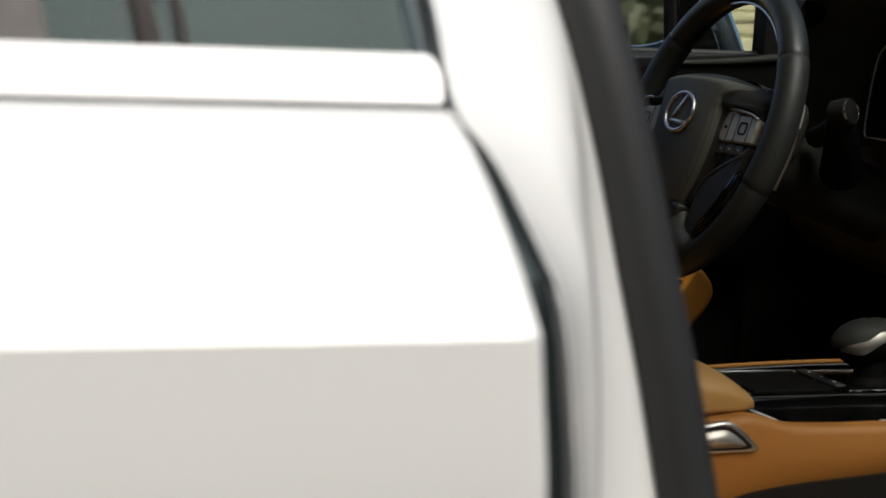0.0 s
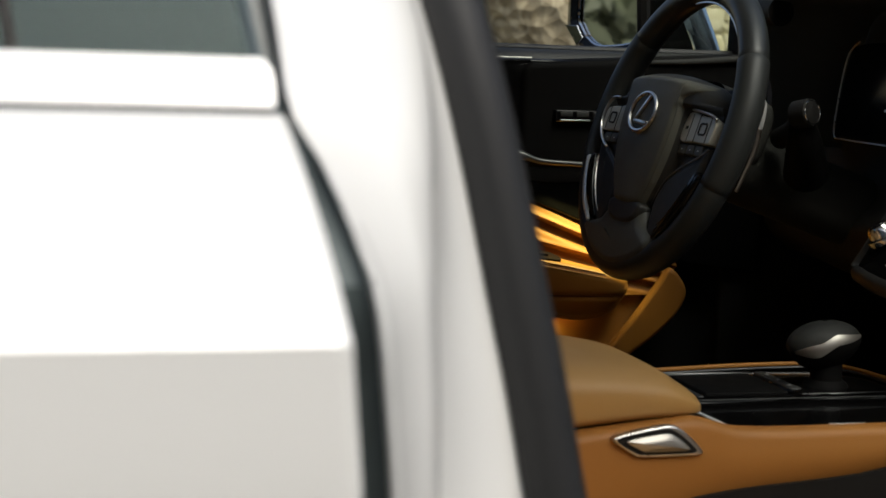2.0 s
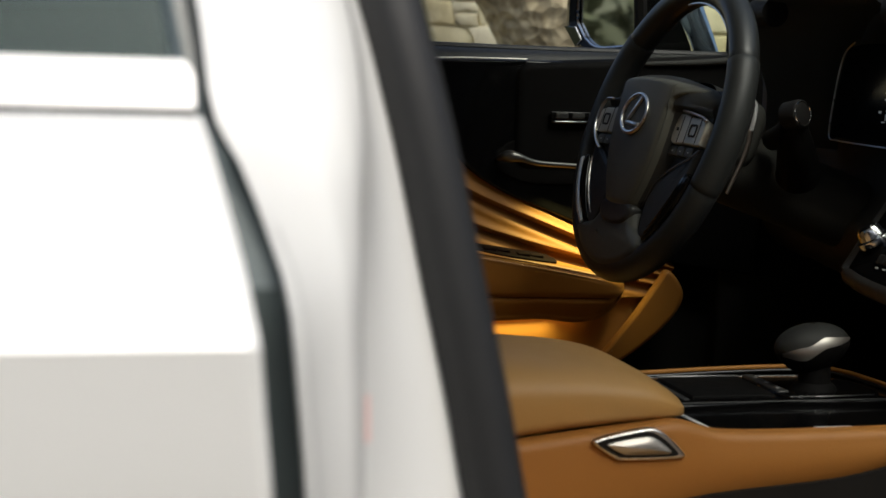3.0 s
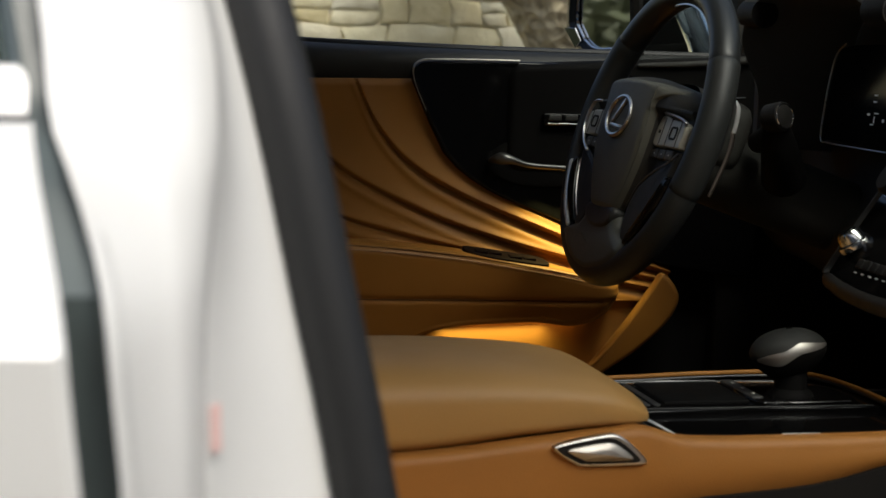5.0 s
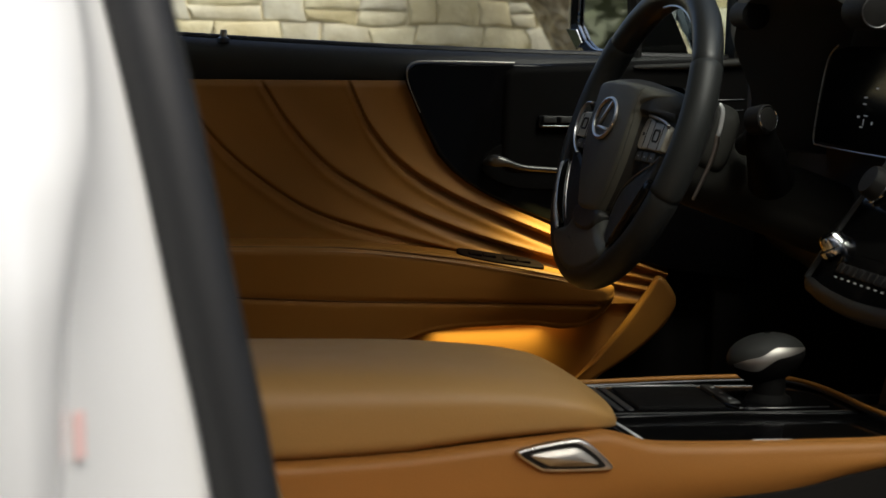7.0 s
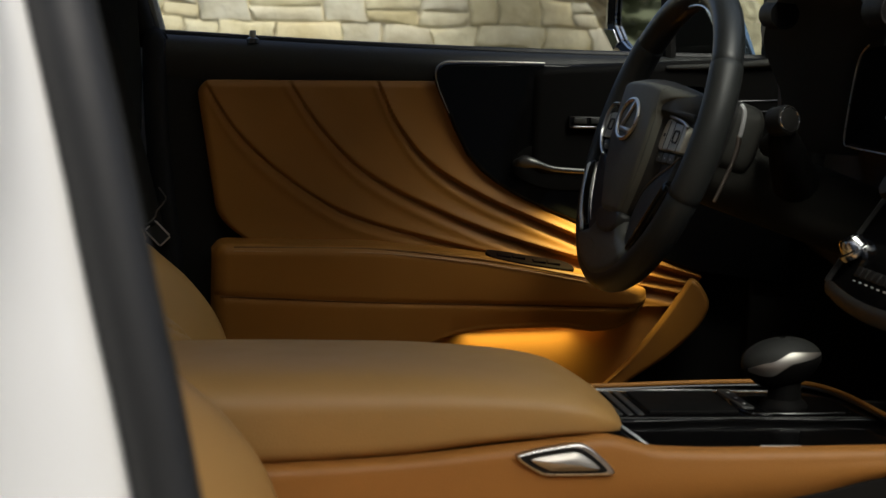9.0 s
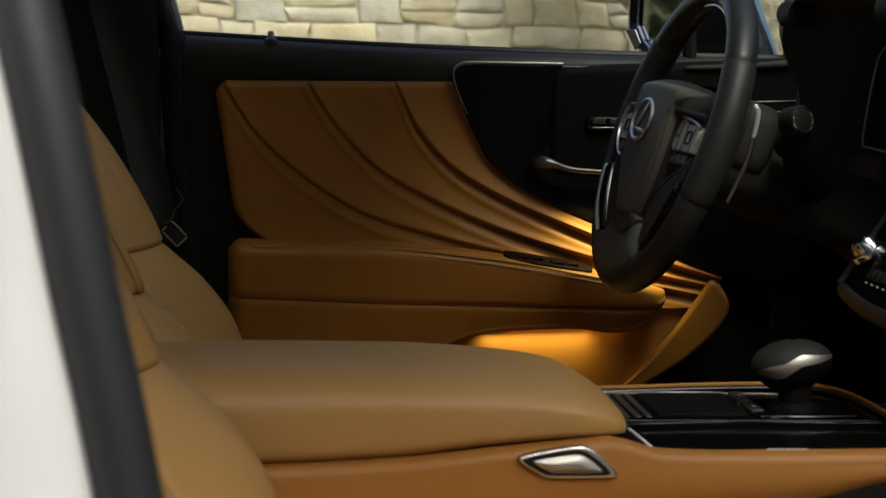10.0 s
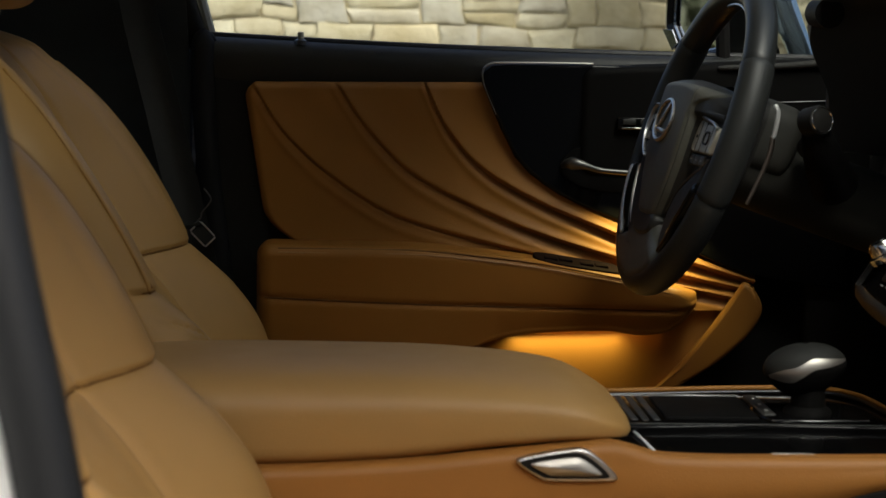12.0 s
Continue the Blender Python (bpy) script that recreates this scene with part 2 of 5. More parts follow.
HEADLINER = surface("pale_grey_headliner", (0.42, 0.41, 0.38), 0.9, vary=0.1, scale=20, grain=0.4, grain_scale=900, spec=0.1)
PRINT = surface("pale_print", (0.5, 0.5, 0.48), 0.5)
RED = surface("pale_red_print", (0.80, 0.56, 0.53), 0.5)
SCREEN = surface("dark_display_glass", (0.004, 0.0045, 0.006), 0.12, rvary=0.03, spec=0.2)
MORTAR = surface("pale_mortar", (0.60, 0.55, 0.38), 0.9, vary=0.3, scale=12, grain=0.8, grain_scale=120, spec=0.2)
GROUND = surface("driveway_concrete", (0.130, 0.112, 0.084), 0.85, vary=0.25, scale=1.2, grain=0.8, grain_scale=150, spec=0.2)


def glass(name, tint, ior=1.45, reflect_tint=(1.0, 1.0, 1.0)):
    mt, nt, b = material(name)
    nt.nodes.remove(b)
    tr = nt.nodes.new("ShaderNodeBsdfTransparent")
    tr.inputs["Color"].default_value = rgba(tint)
    gl = nt.nodes.new("ShaderNodeBsdfGlossy")
    gl.inputs["Color"].default_value = rgba(reflect_tint)
    gl.inputs["Roughness"].default_value = 0.015
    fr = nt.nodes.new("ShaderNodeFresnel")
    fr.inputs["IOR"].default_value = ior
    mx = nt.nodes.new("ShaderNodeMixShader")
    nt.links.new(fr.outputs["Fac"], mx.inputs["Fac"])
    nt.links.new(tr.outputs["BSDF"], mx.inputs[1])
    nt.links.new(gl.outputs["BSDF"], mx.inputs[2])
    nt.links.new(mx.outputs["Shader"], nt.nodes["Material Output"].inputs["Surface"])
    return mt


# a teal sky reflection is put into the pane's glossy colour
TINTED = glass("tinted_glass", (0.115, 0.165, 0.175), 1.24, (0.58, 0.74, 0.76))
# for the added roof pane that brightens the cabin
ROOF_OPENING = glass("added_roof_glass", (0.52, 0.53, 0.50))
PRIVACY = glass("privacy_glass", (0.60, 0.64, 0.63))
CLEAR = glass("clear_glass", (0.86, 0.9, 0.88))
MIRROR = surface("mirror_glass", (0.8, 0.82, 0.82), 0.03, metal=1.0, vary=0.02, rvary=0.01)


def stone_material():
    mt, nt, b = material("pale_sandstone")
    co = nt.nodes.new("ShaderNodeTexCoord")
    oi = nt.nodes.new("ShaderNodeObjectInfo")
    ge = nt.nodes.new("ShaderNodeNewGeometry")
    add = nt.nodes.new("ShaderNodeMath")
    add.operation = "ADD"
    nt.links.new(oi.outputs["Random"], add.inputs[0])
    nt.links.new(ge.outputs["Random Per Island"], add.inputs[1])
    fr = nt.nodes.new("ShaderNodeMath")
    fr.operation = "FRACT"
    nt.links.new(add.outputs[0], fr.inputs[0])
    ramp = nt.nodes.new("ShaderNodeValToRGB")
    ramp.color_ramp.elements[0].color = (0.55, 0.49, 0.28, 1)
    ramp.color_ramp.elements[1].color = (0.72, 0.70, 0.50, 1)
    for pos, col in ((0.3, (0.70, 0.66, 0.44, 1)), (0.6, (0.58, 0.57, 0.45, 1)), (0.8, (0.66, 0.59, 0.36, 1))):
        e = ramp.color_ramp.elements.new(pos)
        e.color = col
    nt.links.new(fr.outputs[0], ramp.inputs["Fac"])
    n1 = nt.nodes.new("ShaderNodeTexNoise")
    n1.inputs["Scale"].default_value = 14
    n1.inputs["Detail"].default_value = 7
    nt.links.new(ge.outputs["Position"], n1.inputs["Vector"])
    mix = nt.nodes.new("ShaderNodeMix")
    mix.data_type, mix.blend_type = "RGBA", "MULTIPLY"
    mix.inputs["Factor"].default_value = 0.65
    r2 = nt.nodes.new("ShaderNodeValToRGB")
    r2.color_ramp.elements[0].position, r2.color_ramp.elements[0].color = 0.32, (0.68, 0.64, 0.52, 1)
    r2.color_ramp.elements[1].position, r2.color_ramp.elements[1].color = 0.62, (1, 1, 1, 1)
    nt.links.new(n1.outputs["Fac"], r2.inputs["Fac"])
    nt.links.new(ramp.outputs["Color"], mix.inputs["A"])
    nt.links.new(r2.outputs["Color"], mix.inputs["B"])
    nt.links.new(mix.outputs["Result"], b.inputs["Base Color"])
    b.inputs["Roughness"].default_value = 0.88
    b.inputs["Specular IOR Level"].default_value = 0.2
    n2 = nt.nodes.new("ShaderNodeTexNoise")
    n2.inputs["Scale"].default_value = 45
    n2.inputs["Detail"].default_value = 8
    nt.links.new(ge.outputs["Position"], n2.inputs["Vector"])
    bump = nt.nodes.new("ShaderNodeBump")
    bump.inputs["Strength"].default_value = 0.7
    bump.inputs["Distance"].default_value = 0.006
    nt.links.new(n2.outputs["Fac"], bump.inputs["Height"])
    nt.links.new(bump.outputs["Normal"], b.inputs["Normal"])
    return mt


def bark_material():
    mt, nt, b = material("rough_bark")
    co = nt.nodes.new("ShaderNodeTexCoord")
    n1 = nt.nodes.new("ShaderNodeTexNoise")
    n1.inputs["Scale"].default_value = 19
    n1.inputs["Detail"].default_value = 9
    n1.inputs["Distortion"].default_value = 1.2
    nt.links.new(co.outputs["Object"], n1.inputs["Vector"])
    ramp = nt.nodes.new("ShaderNodeValToRGB")
    ramp.color_ramp.elements[0].position, ramp.color_ramp.elements[0].color = 0.34, (0.17, 0.14, 0.08, 1)
    ramp.color_ramp.elements[1].position, ramp.color_ramp.elements[1].color = 0.68, (0.46, 0.41, 0.27, 1)
    nt.links.new(n1.outputs["Fac"], ramp.inputs["Fac"])
    nt.links.new(ramp.outputs["Color"], b.inputs["Base Color"])
    b.inputs["Roughness"].default_value = 0.95
    n2 = nt.nodes.new("ShaderNodeTexVoronoi")
    n2.inputs["Scale"].default_value = 22
    nt.links.new(co.outputs["Object"], n2.inputs["Vector"])
    bump = nt.nodes.new("ShaderNodeBump")
    bump.inputs["Strength"].default_value = 1.0
    bump.inputs["Distance"].default_value = 0.02
    nt.links.new(n2.outputs["Distance"], bump.inputs["Height"])
    nt.links.new(bump.outputs["Normal"], b.inputs["Normal"])
    return mt


STONE = stone_material()
BARK = bark_material()
LEAF = surface("olive_leaf", (0.10, 0.115, 0.055), 0.6, vary=0.35, scale=6)


def glow_material(name, color, strength):
    mt, nt, b = material(name)
    b.inputs["Base Color"].default_value = rgba(color)
    b.inputs["Emission Color"].default_value = rgba(color)
    b.inputs["Emission Strength"].default_value = strength
    return mt


DISPLAY_MARK = glow_material("display_light", (0.75, 0.8, 0.85), 0.05)
AMBER = glow_material("amber_led", (1.0, 0.52, 0.14), 6.0)


# ---- outside: ground, stone wall, leaning tree ----
ground = new("ground", mesh_of("ground", sheet(lambda u, v: Vector(((u - 0.5) * 900, (v - 0.5) * 900, 0)), 6, 6), GROUND))
tagged(ground, "pale concrete driveway reaching to the horizon", "ground", kind="structure")

wall = new("wall_stone", mesh_of("wall_stone", box(-7, 9, 3.439, 3.85, -0.05, 1.36, 0.02), MORTAR))
tagged(wall, "pale sandstone garden wall of uneven split blocks", "wall", kind="structure")


# Unseen wall behind the camera, added to block and soften low sky light.
back_wall = new("wall_house", mesh_of("wall_house", box(-14, 14, -7.4, -7.0, -0.05, 4.4, 0.02), RENDER_COAT))
tagged(back_wall, "unseen grey wall with dark posts, added to dim the low sky", "wall", kind="structure")
for k in range(8):
    part("post", box(-12 + 3.4 * k, -11.7 + 3.4 * k, -7.0, -6.7, 0, 4.4, 0.02), TIMBER, back_wall)
hedge_bm = bmesh.new()
hr = random.Random(8)
for k in range(9000):
    c = Vector((hr.uniform(-8.0, -2.3), 3.05 + hr.gauss(0, 0.16), hr.uniform(0.0, 1.9) + hr.gauss(0, 0.06)))
    d = Vector((hr.gauss(0, 1), hr.gauss(0, 1), hr.gauss(0, 1))).normalized()
    e = d.orthogonal().normalized()
    hedge_bm.faces.new([hedge_bm.verts.new(c + p) for p in (d * 0.09, e * 0.03, d * -0.09, e * -0.03)])
hedge = new("hedge", mesh_of("hedge", hedge_bm, LEAF))
tagged(hedge, "dense green hedge behind the car", "hedge", kind="stuff")


# ---- car shell ----
car = thing("car_body", (0, 0, 0.18), "white saloon car body with dark cabin trim", "car", kind="structure")
door_edge = spline((0.30, -0.690), (0.60, -0.699), (0.79, -0.7090), (0.828, -0.7130), (0.8506, -0.7151), (0.8712, -0.7177), (0.892, -0.7214), (0.9137, -0.7256), (0.935, -0.7285), (0.98, -0.736), (1.30, -0.800))
pillar_gap = spline((0.30, -0.672), (0.60, -0.682), (0.79, -0.6935), (0.8236, -0.6969), (0.847, -0.6992), (0.8688, -0.7013), (0.8891, -0.7057), (0.912, -0.7131), (0.9342, -0.7212), (0.972, -0.7249), (1.30, -0.783))
gap_y = spline((0.30, -0.970), (0.60, -0.985), (0.79, -0.9990), (0.847, -0.9978), (0.8688, -0.9861), (0.8891, -0.9620), (0.912, -0.9437), (0.9342, -0.9050), (0.972, -0.8859), (1.30, -0.715))
ridge_x = spline((0.30, -0.660), (0.80, -0.6541), (0.84, -0.6524), (0.8796, -0.6471), (0.92, -0.6434), (0.9607, -0.6446), (1.0, -0.651), (1.30, -0.725))
ridge_y = spline((0.30, -0.925), (0.80, -0.8983), (0.84, -0.8901), (0.8796, -0.8754), (0.92, -0.8589), (0.9607, -0.8415), (1.0, -0.822), (1.30, -0.665))
seal_x = spline((0.30, -0.462), (0.740, -0.5635), (0.783, -0.572), (0.8438, -0.586), (0.902, -0.5985), (0.960, -0.612), (1.30, -0.700))
seal_y = spline((0.30, -0.850), (0.740, -0.822), (0.8438, -0.815), (0.902, -0.809), (0.960, -0.799), (1.30, -0.65))


def pillar_skin(u, v):
    z = 0.30 + 1.0 * v
    g, r, s = Vector((pillar_gap(z), gap_y(z))), Vector((ridge_x(z), ridge_y(z))), Vector((seal_x(z) - 0.008, seal_y(z) + 0.004))
    if u < 0.06:
        k = u / 0.06
        p = g + Vector((0.007, 0.010)) * (1 - k) ** 2
    elif u < 0.55:
        k = (u - 0.06) / 0.49
        p = g.lerp(r, k) + Vector((0.0045, -0.0045)) * (1 + 0.9 * step(0.93, 0.80, z)) * math.sin(math.pi * k**2.0) + Vector((0.0004, -0.0004)) * math.exp(-((k - 0.55) / 0.07) ** 2)
    else:
        k = (u - 0.55) / 0.45
        p = r.lerp(s, k) + Vector((-0.0035, 0.0040)) * math.sin(math.pi * k)
    return Vector((p.x, p.y, z))


part("b_pillar", sheet(pillar_skin, 60, 70, (0.001, 0.014, 0)), PAINT, car, "white painted door pillar")
seal_path = [(seal_x(z), seal_y(z), z) for z in np.linspace(0.32, 1.30, 40)]
part("door_seal", tube(seal_path, 0.0172, 0.017, 18, up=(0, 1, 0)), SEAL, car, "black rubber door seal along the pillar")
part("seal_lip", tube([(x - 0.013, y - 0.006, z) for x, y, z in seal_path], 0.004, 0.005, 8, up=(0, 1, 0)), SEAL, car)
part("pillar_channel", sheet(lambda u, v: Vector((door_edge(0.3 + v) - 0.02 + (pillar_gap(0.3 + v) - door_edge(0.3 + v) + 0.0245 + 0.012 * step(0.870, 0.840, 0.3 + v)) * u, gap_y(0.3 + v) + 0.032 - 0.016 * step(0.840, 0.870, 0.3 + v), 0.3 + v)), 6, 60, (0, 0.01, 0)), CHANNEL, car, "grey rubber channel behind the rear door edge")
part("pillar_trim", box(-0.86, -0.72, -0.80, -0.68, 0.3, 1.3, 0.02), BLACK, car)
part("warning_label", plate(curve([(-0.0035, -0.011), (0.0035, -0.011), (0.0035, 0.011), (-0.0035, 0.011)], 1, True), axes((-0.6465, -0.8895, 0.793), (0.69, 0.72, 0.02), (0.0, 0.05, 1)), 0.0012, 0.0004), RED, car, "small faded red sticker on the pillar")


def roof_piece(name, x0, x1, y0, y1, drop, thick, mat):
    def at(u, v):
        x, y = x0 + (x1 - x0) * u, y0 + (y1 - y0) * v
        return Vector((x, y, 1.40 - drop + 0.05 * math.cos(math.pi * y / 1.34) * math.sin(math.pi * (0.15 + 0.8 * (x + 2.0) / 2.5))))
    return part(name, sheet(at, 10, 10, (0, 0, thick)), mat, car)


# roof and headliner left open round an added pane that lets light onto the seats
for x0, x1, y0, y1 in ((-2.0, -1.02, -0.66, 0.66), (-0.42, 0.0, -0.66, 0.66), (-1.02, -0.42, -0.66, -0.42), (-1.02, -0.42, 0.42, 0.66)):
    roof_piece("roof_panel", x0, x1, y0, y1, 0.0, 0.02, PAINT)
    roof_piece("headliner", x0, min(x1, -0.03), max(y0, -0.64), min(y1, 0.64), 0.03, 0.012, HEADLINER)
light_pane = roof_piece("added_roof_pane", -1.02, -0.42, -0.42, 0.42, -0.004, 0.006, ROOF_OPENING)
for s in (-1, 1):
    part("roof_rail", tube(curve([(-2.0, s * 0.69, 1.29), (-0.8, s * 0.70, 1.31), (-0.25, s * 0.69, 1.32), (0.12, s * 0.685, 1.30)], 8), 0.05, 0.065, 12), PAINT, car)
    part("windscreen_pillar", tube(curve([(0.06, s * 0.69, 1.335), (0.45, s * 0.71, 1.19), (0.80, s * 0.73, 1.05), (1.02, s * 0.74, 0.965)], 6), 0.038, 0.045, 12), BLACK, car)
part("floor_pan", box(-2.0, 1.2, -0.84, 0.84, 0.16, 0.22, 0.01), CARPET, car)
part("door_sill", box(-0.62, 0.9, -0.90, -0.76, 0.18, 0.36, 0.03), PAINT, car)
part("footwell_liner", box(0.24, 0.80, 0.705, 0.735, 0.22, 0.95, 0.006), BLACK, car, "black footwell side trim")
part("footwell_liner", box(0.30, 0.80, -0.775, -0.745, 0.22, 0.95, 0.006), BLACK, car, "black footwell side trim")
part("firewall", box(0.72, 0.80, -0.80, 0.80, 0.2, 0.98, 0.02), BLACK, car)
part("rear_bulkhead", box(-2.10, -2.05, -0.8, 0.8, 0.2, 0.98, 0.02), BLACK, car)
part("front_wing", sheet(lambda u, v: Vector((0.55 + 1.3 * u, -0.92 + 0.10 * u * u + 0.10 * v**3, 0.25 + 0.72 * v - 0.06 * u * v)), 14, 12, (0, 0.03, 0)), PAINT, car)
part("front_wing", sheet(lambda u, v: Vector((0.45 + 1.4 * u, 0.90 - 0.10 * u * u - 0.10 * v**3, 0.25 + 0.70 * v - 0.06 * u * v)), 14, 12, (0, -0.03, 0)), PAINT, car)
part("bonnet", sheet(lambda u, v: Vector((0.85 + 1.0 * u, -0.80 + 1.60 * v, 0.93 - 0.10 * u * u + 0.03 * math.sin(math.pi * v))), 10, 12, (0, 0, -0.02)), PAINT, car)
part("far_rear_side", box(-2.0, -0.86, 0.76, 0.88, 0.22, 0.95, 0.03), BLACK, car)
for name, fn in (("far_rear_pane", lambda u, v: Vector((-1.95 + 1.08 * u, 0.80 - 0.10 * v, 0.95 + 0.36 * v))), ("rear_window", lambda u, v: Vector((-2.05 + 0.25 * v, -0.66 + 1.32 * u, 0.98 + 0.40 * v)))):
    rear_pane = part(name, sheet(fn, 4, 4, (0.003, 0.003, 0)), PRIVACY, car, "privacy-tinted rear glass")

screen_pane = part("windscreen", sheet(lambda u, v: Vector((0.0 + 1.02 * v, -0.66 + 1.32 * u, 1.40 - 0.44 * v**1.1)), 8, 6, (0.004, 0, 0.004)), CLEAR, car)
screen_pane.visible_shadow = False
# rest of the shell: tail, bumpers, far rear door skin and road wheels
part("far_rear_skin", sheet(lambda u, v: Vector((-2.02 + 1.33 * u, 0.885 + 0.02 * math.sin(math.pi * v), 0.28 + 0.67 * v)), 10, 10, (0, -0.012, 0)), PAINT, car)
for s in (-1, 1):
    part("rear_quarter", sheet(lambda u, v, s=s: Vector((-2.98 + 1.2 * u, s * (0.74 + 0.15 * math.sin(math.pi / 2 * min(1.0, u * 1.3)) + 0.05 * math.sin(math.pi * v)), 0.28 + 0.69 * v)), 16, 12, (0, -s * 0.02, 0)), PAINT, car)
part("boot_lid", sheet(lambda u, v: Vector((-2.98 + 0.98 * u, -0.78 + 1.56 * v, 0.95 + 0.06 * math.sin(math.pi * v) + 0.05 * u)), 10, 12, (0, 0, -0.02)), PAINT, car)
part("rear_bumper", sheet(lambda u, v: Vector((-2.96 - 0.10 * math.sin(math.pi * u) - 0.03 * math.sin(math.pi * v), -0.78 + 1.56 * u, 0.26 + 0.70 * v)), 16, 12, (0.03, 0, 0)), PAINT, car)
part("front_bumper", sheet(lambda u, v: Vector((1.84 + 0.16 * math.sin(math.pi * u) + 0.03 * math.sin(math.pi * v), -0.82 + 1.64 * u, 0.22 + 0.62 * v)), 16, 12, (-0.03, 0, 0)), PAINT, car)
for x, s in ((1.32, -1), (1.32, 1), (-1.82, -1), (-1.82, 1)):
    M_RW = axes((x, s * 0.72, 0.34), (1, 0, 0), (0, 0, 1)) if s < 0 else axes((x, s * 0.72, 0.34), (-1, 0, 0), (0, 0, 1))
    road_wheel = part("wheel", lathe([(0.0, -0.10), (0.235, -0.10), (0.245, 0.05), (0.235, 0.10), (0.20, 0.095), (0.19, 0.03), (0.0, 0.02)], M_RW, 36), DULL, car, "grey alloy wheel")
    part("tyre", lathe([(0.236, -0.10), (0.32, -0.105), (0.338, -0.085), (0.34, 0.0), (0.338, 0.085), (0.32, 0.105), (0.246, 0.105), (0.246, 0.0)], M_RW, 40), SEAL_DARK, road_wheel)
    for k in range(10):
        a = 2 * math.pi * k / 10
        part("spoke", tube([M_RW @ Vector((0.04 * math.cos(a), 0.04 * math.sin(a), 0.06)), M_RW @ Vector((0.22 * math.cos(a), 0.22 * math.sin(a), 0.085))], 0.016, 0.012, 8), DULL, road_wheel)
# far door pillar with its trim and the window's rear edge
part("far_pillar_trim", sheet(lambda u, v: Vector((-0.90 + 0.265 * u + 0.02 * v * u - 0.09 * max(0, v - 0.62) * u, 0.735 + 0.012 * math.sin(3.1 * u) - 0.05 * max(0, v - 0.62), 0.22 + 1.1 * v)), 14, 24, (0, 0.05, 0)), PILLAR_TRIM, car, "black trim of the far door pillar")
part("window_edge_strip", tube([(-0.594, 0.765, 0.955), (-0.612, 0.762, 1.02), (-0.69, 0.72, 1.30)], 0.007, 0.010, 8, up=(0, 1, 0)), surface("grey_window_channel", (0.30, 0.32, 0.32), 0.4), car, "grey window channel")
part("door_edge_seal", tube(curve([(-0.600, 0.735, 0.962), (-0.606, 0.722, 0.94), (-0.598, 0.718, 0.80), (-0.575, 0.716, 0.62), (-0.545, 0.716, 0.40), (-0.54, 0.716, 0.28)], 6), 0.016, 0.012, 10, up=(0, 1, 0)), SEAL_DARK, car, "black door edge seal")
part("window_edge_trim", tube([(-0.615, 0.755, 0.955), (-0.635, 0.752, 1.02), (-0.71, 0.71, 1.30)], 0.016, 0.016, 10, up=(0, 1, 0)), BLACK, car)

# ---- rear door ----
rear_door = thing("rear_door", (-1.2, -0.88, 0.30), "closed white rear door with bright window moulding and crease", "car door")
door_y = spline((0.28, -0.905), (0.45, -0.955), (0.70, -1.0025), (0.80, -1.0140), (0.8505, -1.0165))
door_y_top = spline((0.8505, -1.0165), (0.8712, -1.0005), (0.892, -0.9840), (0.9137, -0.9630), (0.928, -0.9400), (0.9330, -0.9270))


def rear_skin(u, v):
    z = 0.28 + 0.5705 * v / 0.7 if v <= 0.7 else 0.8505 + 0.0825 * (v - 0.7) / 0.3
    x0 = door_edge(z)
    s = u * u
    x = x0 - 1.08 * s
    y = door_y(z) if v <= 0.7 else door_y_top(z)
    edge = x0 - x
    if edge < 0.006:
        y += 0.004 * (1 - edge / 0.006) ** 2
    return Vector((x, y, z))


part("door_skin", sheet(rear_skin, 48, 60, (0, 0.026, 0)), PAINT, rear_door, smooth=14)
part("window_moulding", sheet(lambda u, v: Vector((door_edge(0.94) - 0.001 - 0.004 * max(0.0, 2 * v - 1) ** 3 - 1.06 * u, -0.9190 - 0.001 * math.sin(math.pi * v) + 0.012 * v, 0.9362 + 0.0200 * v)), 8, 8, (0, 0.02, -0.002)), MOULDING, rear_door, "bright moulding under the window, its sky reflection painted near-white")
part("moulding_gap", box(-1.80, -0.7295, -0.9120, -0.89, 0.9315, 0.9375, 0.0006), BLACK, rear_door)
pane = part("window_pane", sheet(lambda u, v: Vector((door_edge(0.956 + 0.34 * v) - 0.006 - 1.0 * u, -0.898 + 0.17 * v + 0.02 * v * v, 0.956 + 0.34 * v)), 4, 8, (0, 0.004, 0)), TINTED, rear_door, "dark tinted window glass")
part("window_frame", tube([(door_edge(z) - 0.0035, -0.896 + 0.17 * (z - 0.956) / 0.34 + 0.02 * ((z - 0.956) / 0.34) ** 2, z) for z in np.linspace(0.949, 1.29, 12)], 0.0032, 0.005, 8, up=(0, 1, 0)), CHANNEL, rear_door, "grey rubber window surround")
# Thin strips and a panel added over the pane for dark bands in the glass.
for x, half in ((-0.8535, 0.0052), (-0.8385, 0.0020)):
    part("window_strip", tube([(x - 0.17 * (z - 0.956), -0.9005 + 0.5 * (z - 0.956), z) for z in (0.95, 1.05, 1.27)], half, 0.0012, 8, up=(0, 1, 0)), DARK_BROWN, rear_door, "dark brown strip on the window glass")
part("dark_pane_panel", sheet(lambda u, v: Vector((-1.72 + 0.825 * u - 0.055 * v, -0.901 + 0.17 * v + 0.02 * v * v, 0.956 + 0.33 * v)), 12, 8, (0, 0.002, 0)), DARK_BROWN, rear_door, "dark brown panel over the window glass")
part("inner_trim", box(-1.75, -0.80, -0.875, -0.78, 0.25, 0.93, 0.01), BLACK, rear_door)

